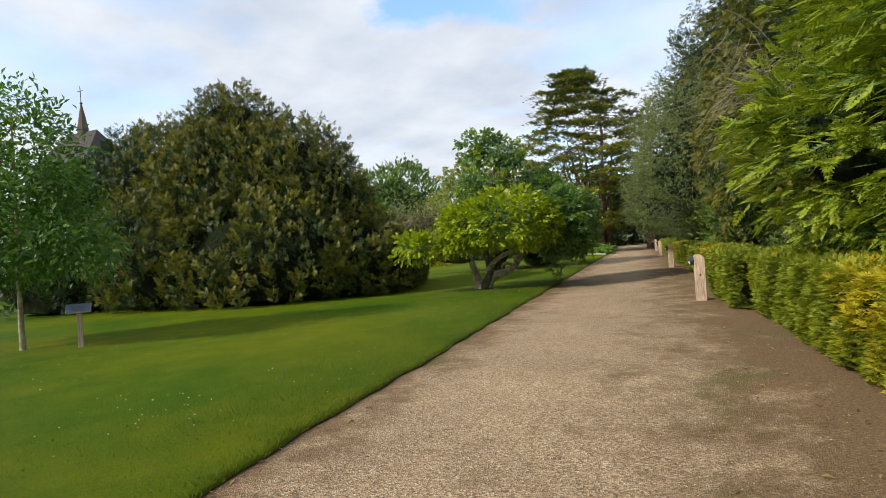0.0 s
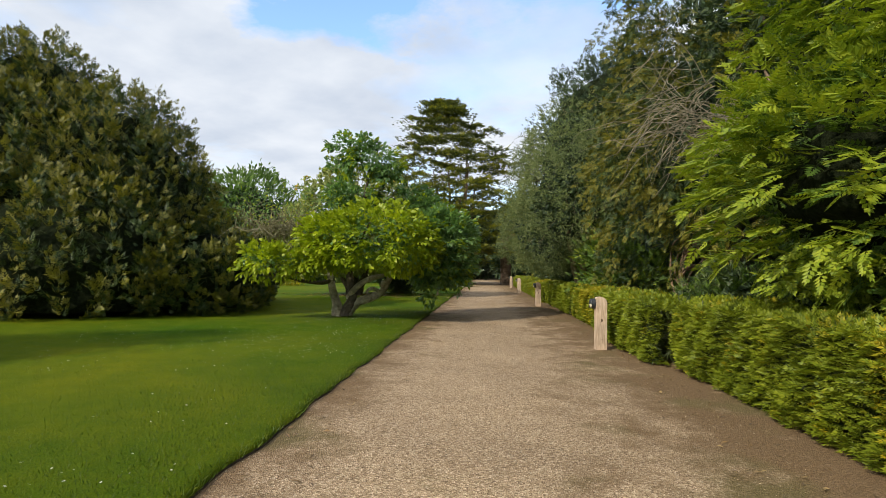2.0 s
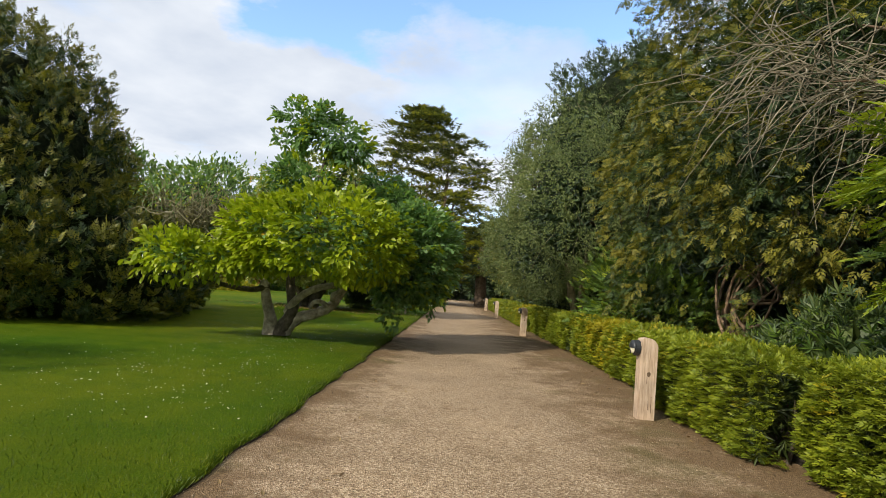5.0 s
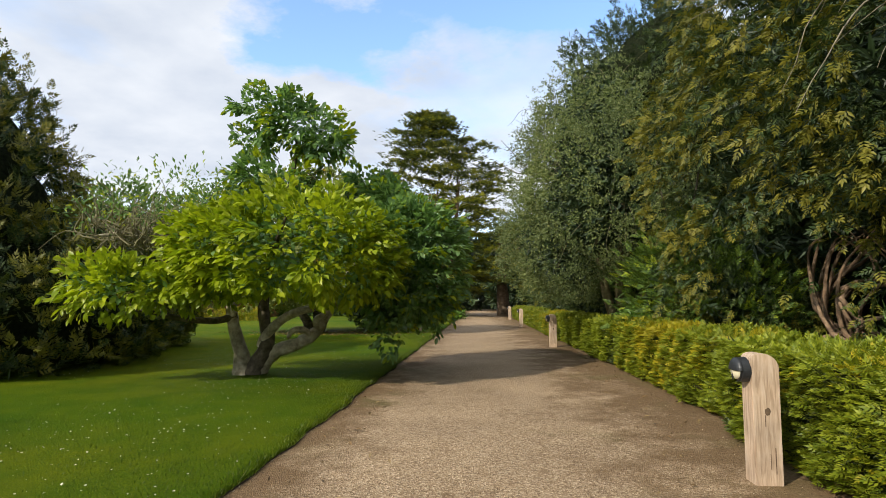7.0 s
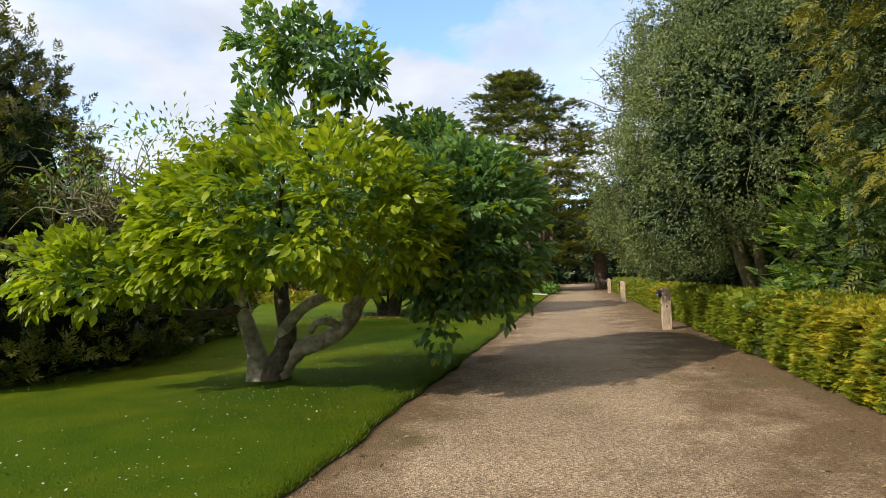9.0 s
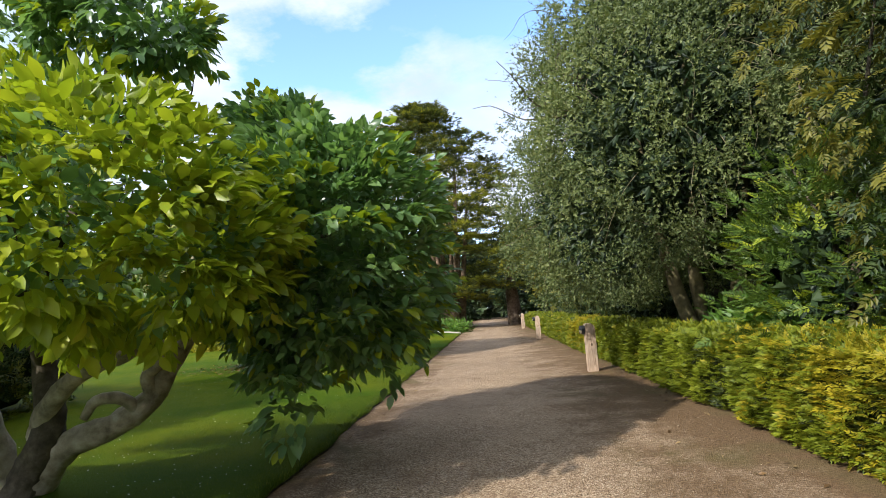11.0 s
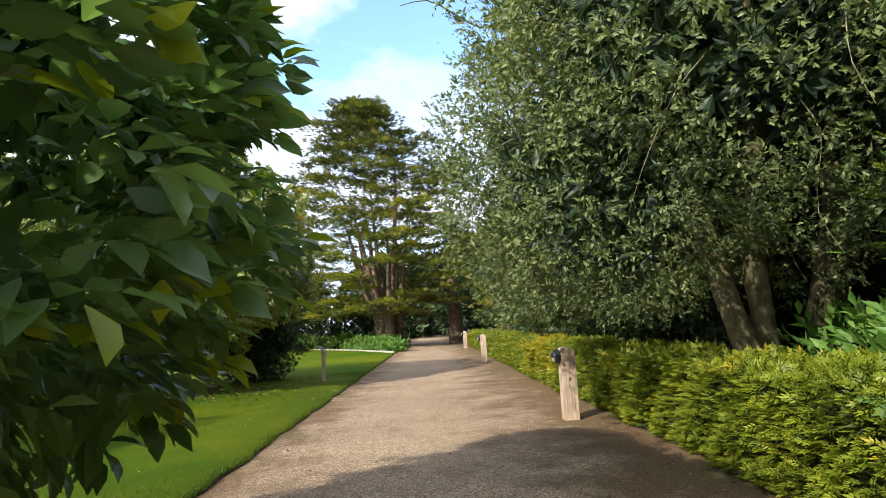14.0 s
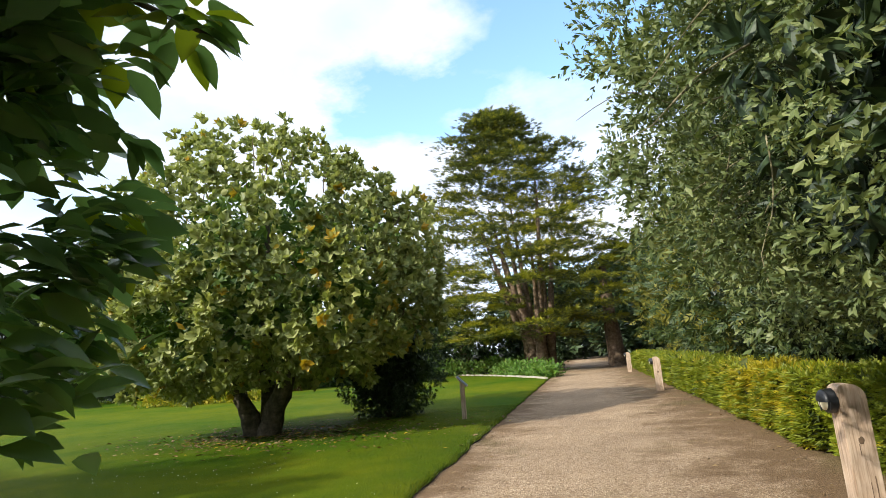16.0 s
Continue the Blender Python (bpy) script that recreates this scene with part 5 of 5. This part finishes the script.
def evergreen_magnolia():
    t = thing("evergreen_magnolia", (-7.6, 29.6, 0.05), "large rounded evergreen magnolia with glossy, partly yellow leaves on lawn", "tree")
    limb("trunk", [(-0.25, 0, -0.1), (-0.4, 0, 0.5), (-0.8, 0.1, 1.1), (-1.4, 0.2, 2.3)], [0.32, 0.23, 0.2, 0.1], BARK_DARK, t, 12, 0.08, 5)
    limb("trunk", [(0.15, 0, -0.1), (0.3, 0, 0.55), (0.7, -0.1, 1.2), (1.1, 0, 2.5)], [0.32, 0.26, 0.22, 0.11], BARK_DARK, t, 12, 0.08, 6)
    limb("trunk", [(0, 0.2, -0.1), (0, 0.3, 0.8), (-0.2, 0.5, 2.4), (0, 0.4, 5.8)], [0.28, 0.22, 0.17, 0.05], BARK_DARK, t, 12, 0.08, 7)
    rng = np.random.default_rng(111)
    lobes = [(0.1, 0.3, 4.5, 3.8, 3.5, 3.35), (-1.9, -0.7, 3.4, 2.6, 2.4, 2.1), (2.0, -0.5, 3.4, 2.4, 2.3, 1.9), (2.7, 0.7, 4.2, 1.9, 2.2, 2.0), (-0.6, -1.6, 2.9, 2.2, 1.8, 1.5), (3.2, 0.4, 2.7, 1.6, 1.5, 0.8)]
    part_mesh("crown", shaped_crown(rng, lobes, 1150, 6, GLOSSY, 0.19, [GMAG, YELLOW], 0.55, 0.26, 0.24, 0.8, 0.35, tip=0.03, jitter=0.4, inner=1700, inner_size=0.34, inner_mat=OAK, zmin=1.25, rough=0.13, freq=2.2), t, kind="stuff")
    cp, cn = on_lobes(rng, lobes, 90, 2.0, 0.08)
    twigs(rng, cp - cn * 0.7, cn + np.array([0, 0, 0.4]), 0.8, 0.018, 0.05, BARK_RED, "twig", t, 3, 4, 0.3)
    n = 110
    cp, cn = on_lobes(rng, lobes, n, 1.2, 0.1)
    v, f, k = scatter(SIMPLE, cp + cn * 0.15, rng.normal(size=(n, 3)) + np.array([0, 0, -0.8]), cn, rng.uniform(0.17, 0.26, n))
    part_mesh("yellow_leaves", mesh_np("yellow_leaves", v, f, [YELLOW]), t, "single yellow dying leaves", "stuff")


evergreen_magnolia()
leafy("clipped_bush", (-5.2, 32.6, 0.05), [(0, 0, 1.5, 1.55, 1.55, 1.5), (0, 0, 0.7, 0.95, 0.95, 0.75)], "very dark clipped evergreen bush with a rounded base", "bush", [DARK_YEW_AND_SHADE], 400, 8, TUFT, 0.14, 203, 0.1, inner=900, inner_mat=DARK_YEW_AND_SHADE, rough=0.05)
leafy("box_hedge", (-16.0, 58.5, 0), [(-7 + 1.4 * i, 0, 0.8, 1.2, 0.9, 0.9) for i in range(9)], "dark green clipped hedge at the back of the lawn", "hedge", [BED, DARK_YEW_AND_SHADE], 420, 8, TUFT, 0.3, 204, 0.2, 0.4, inner=400)
leafy("russet_shrub", (-23.5, 55.0, 0), [(0, 0, 1.0, 2.6, 1.2, 1.3), (2.4, 0.3, 0.8, 1.5, 1.0, 1.0)], "russet brown spiky shrub in the far bed", "shrub", [ORANGE, BED], 220, 9, TUFT, 0.4, 205, 0.25, 0.4, inner=120)
leafy("yellow_shrub", (-21.0, 46.0, 0), [(i * 1.3 - 4, 0.4 * math.sin(i * 2.0), 0.4, 0.9, 0.7, 0.5) for i in range(7)], "low yellow-green shrubs along the lawn", "shrub", [HEDGE_GOLD, HEDGE], 260, 9, TUFT, 0.22, 206, 0.18, 0.5, inner=100)
leafy("flower_bed", (-8.0, 64.0, 0), [(-5.6 + 1.1 * i, 0.5 * math.sin(i * 1.7), 0.35, 0.9, 0.9, 0.55 + 0.15 * math.sin(i * 2.3)) for i in range(11)], "low leafy border plants at the end of the lawn", "plants", [BED, FERN], 520, 9, SIMPLE, 0.3, 207, 0.25, 0.4, inner=160)


leafy("flower_bed", (-3.0, 54.0, 0), [(1.2 - 0.42 * i, -2.6 + 0.92 * i, 0.3, 0.75, 0.8, 0.42 + 0.14 * math.sin(i * 2.1)) for i in range(10)], "low fresh green border plants behind pale edging stones", "plants", [FERN, BED], 420, 8, SIMPLE, 0.22, 208, 0.2, 0.4, inner=120)


def bed_edging():
    """Stones that run slantwise from the drive along the end of the lawn."""
    t = thing("bed_edging", (-1.85, 48.8, 0.04), "pale stone edging between lawn and border", "edging", turn=113.4)
    first = part("stone", box_bm(0.88, 0.16, 0.2, (0, 0, 0.02), 0.02), STONE, t)
    for i in range(20):
        ob = new("stone", first.data)
        ob.parent = t
        ob.location = (0.9 * (i + 1), 0.006 * i * i, 0.01 * math.sin(i * 2.2))


bed_edging()

# ---- old cypress over the end of the drive ----


def cypress():
    bx, by = -2.4, 62.0
    t = thing("monterey_cypress", (bx, by, 0), "huge old multi-stemmed cypress with flat yellow-tipped foliage plates", "tree")
    rng = np.random.default_rng(121)
    for i in range(15):
        a = rng.uniform(0, 2 * math.pi)
        r0 = rng.uniform(0.2, 1.2)
        lean = rng.uniform(1.2, 4.4)
        h = rng.uniform(10, 19) * (1 - lean / 14)
        limb("trunk", [(r0 * math.cos(a) - 0.6, r0 * math.sin(a), -0.1), (r0 * 1.1 * math.cos(a) - 0.6, r0 * math.sin(a), 2.2), (-0.8 + (r0 + lean * 0.45) * math.cos(a), lean * 0.4 * math.sin(a), h * 0.5), (-1.0 + (r0 + lean) * math.cos(a), lean * math.sin(a), h)], [rng.uniform(0.42, 0.6), 0.36, 0.22, 0.05], BARK_RED, t, 9, 0.1, i)
    limb("trunk", [(5.3, 1.5, -0.1), (5.2, 1.5, 3), (5.0, 1.5, 8)], [0.75, 0.6, 0.3], BARK_RED, t, 10, 0.08, 44)
    # plates of foliage, tier over tier
    P, W_, F_, S, M = [], [], [], [], []
    tiers = 165
    for i in range(tiers):
        z = 2.6 + 19.2 * ((i + 0.5) / tiers) ** 1.25
        full = 7.8 * (1 - 0.58 * max(0, (z - 11) / 10.5) ** 1.4) * (0.85 if z < 5 else 1)
        a = 2.399 * i + rng.normal(0, 0.3)
        r = full * math.sqrt(rng.uniform(0.12, 1.0)) * (0.45 if z > 20.4 else 1)
        c = np.array((0.1 - 2.2 * z / 20 + r * math.cos(a) * 1.02, 0.85 * r * math.sin(a), z + 0.35 * math.sin(a * 3)))
        if z < 5.2 and c[0] > 2.0 - 0.0 and z < 3.6:
            continue
        n = 185
        wide = rng.uniform(1.1, 2.4) * (0.75 if z > 15 else 1.0)
        off = rng.normal(size=(n, 3)) * np.array([wide * 0.6, wide * 0.5, 0.085])
        outw = np.array([math.cos(a), math.sin(a), 0])
        off[:, 2] += -0.05 * (off[:, :2] ** 2).sum(1) + 0.12 * np.sin(off[:, 0] * 3 + i)
        P.append(c + off)
        W_.append(outw * 0.5 + off / wide * 1.1 + np.array([0, 0, 0.32]) + rng.normal(0, 0.35, (n, 3)))
        F_.append(np.array([[0, 0, 1.0]]) + rng.normal(0, 0.3, (n, 3)))
        S.append(rng.uniform(0.3, 0.62, n))
        # upper tufts of a plate get the lighter colour: painted sunlight
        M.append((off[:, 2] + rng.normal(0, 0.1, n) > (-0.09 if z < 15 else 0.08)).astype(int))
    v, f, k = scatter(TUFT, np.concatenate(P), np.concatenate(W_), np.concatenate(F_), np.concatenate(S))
    part_mesh("crown", mesh_np("crown", v, f, [CEDAR, CEDAR_SUNLIT_TIP], np.repeat(np.concatenate(M), k)), t, kind="stuff")


cypress()

# ---- woods and far trees ----


def far_tree(name, at, lobes, label, mats, clumps, seed, size=0.5, group=""):
    return yew_tree(name, at, lobes, label, seed, clumps, 12, size, mats, 0.3, clumps, (0.5, 0.5, 0.4), 0.2, 0.4, 0.4, group, 0.1, SIMPLE if mats[0] is OAK else CROSS if len(mats) > 1 and mats[1] is DARK_YEW_AND_SHADE else TUFT, 0.8, 0.6)


far_tree("lime_tree", (-26.0, 56.0, 0), [(0, 0, 7.2, 5.2, 5.0, 4.8), (2.2, 1, 5.6, 3.4, 3, 3.2), (-4, 0, 6, 4, 4, 3.6)], "round-crowned deciduous tree beyond the lawn", [OAK], 460, 131, 0.6, "trees beyond the lawn")
far_tree("lime_tree", (-40.0, 62.0, 0), [(0, 0, 8, 6.5, 6, 6), (-5, 2, 6, 4, 4, 4)], "round-crowned deciduous tree beyond the lawn", [OAK], 330, 132, 0.75, "trees beyond the lawn")
far_tree("lime_tree", (-15.5, 70.0, 0), [(0, 0, 3.2, 4.6, 4, 2.8), (-5, 1, 3.2, 4, 4, 2.8)], "dark green tree behind the border", [OAK, YEW], 330, 133, 0.6, "trees beyond the lawn")
far_shrub = far_tree("dark_shrub", (-10.0, 66.5, 0), [(0, 0, 2.2, 3.4, 2, 2.4), (3.6, 0.5, 1.8, 2.6, 1.8, 2.0), (-4.5, 0.4, 2.2, 3, 2, 2.3)], "dark evergreen shrubs behind the border", [DARK_YEW_AND_SHADE, BED], 230, 134, 0.5)
wood = far_tree("woodland_tree", (12.0, 78.0, 0), [(0, 0, 6.5, 5.5, 5.0, 6.0), (-2.5, -2, 3.2, 4.0, 3.5, 3.2)], "dark woodland tree standing behind the other trees", [DARK_YEW_AND_SHADE, DARK_YEW_AND_SHADE], 150, 135, 0.95, "woodland behind the other trees")
for x, y, a in ((6.5, 88.0, 40), (-4.0, 98.0, 120), (13.0, 66.0, 260), (-50.0, 78.0, 150), (18.0, 90.0, 75), (-62.0, 66.0, 230), (11.5, 58.0, 100), (-36.0, 77.0, 60), (-46.0, 66.0, 210), (1.0, 114.0, 0), (8.0, 106.0, 90), (-9.0, 112.0, 170), (15.0, -9.0, 30), (14.5, 0.0, 140), (15.0, 9.0, 250), (14.5, 17.5, 10), (14.5, 26.0, 190), (14.0, 35.0, 80), (14.0, 45.0, 300)):
    copy_thing(wood, pose(x, y, 0, 0, 0, a))

for x, y, a in ((-34.0, 58.0, 20), (-42.0, 46.0, 70), (-30.0, 66.0, 0), (-48.0, 34.0, 80)):
    copy_thing(far_shrub, pose(x, y, 0, 0, 0, a))

# ---- roof and spire beyond the yew ----


def spire_house():
    t = thing("church", (-81.5, 59.2, 0), "stone building with slate roof, slim spire and weathervane beyond trees", "building")
    part("wall", box_bm(11, 9, 19, (0, 0, 9.5), 0.05), WALLSTONE, t)
    bm = bmesh.new()
    q = [bm.verts.new(p) for p in ((-5.9, -4.9, 19), (5.9, -4.9, 19), (5.9, 4.9, 19), (-5.9, 4.9, 19), (-3.0, 0, 25.0), (3.0, 0, 25.0))]
    for f in ((0, 1, 5, 4), (2, 3, 4, 5), (1, 2, 5), (3, 0, 4), (3, 2, 1, 0)):
        bm.faces.new([q[i] for i in f])
    part("roof", bm, SLATE, t)
    bm = bmesh.new()
    bmesh.ops.create_cone(bm, cap_ends=True, segments=8, radius1=0.95, radius2=0.75, depth=1.6)
    bmesh.ops.translate(bm, vec=(0, 0, 24.6), verts=bm.verts)
    part("spire_base", bm, COPPER, t)
    bm = bmesh.new()
    bmesh.ops.create_cone(bm, cap_ends=True, segments=8, radius1=0.85, radius2=0.12, depth=4.2)
    bmesh.ops.translate(bm, vec=(0, 0, 27.4), verts=bm.verts)
    part("spire", bm, COPPER, t)
    vane = part("weathervane", box_bm(0.09, 0.09, 3.2, (0, 0, 30.8), 0.02), IRON, t)
    part("arrow", box_bm(1.1, 0.06, 0.12, (0, 0, 31.6), 0.02), IRON, vane)
    bm = bmesh.new()
    bmesh.ops.create_icosphere(bm, subdivisions=2, radius=0.22)
    bmesh.ops.translate(bm, vec=(0, 0, 29.6), verts=bm.verts)
    part("ball", bm, IRON, vane)


spire_house()
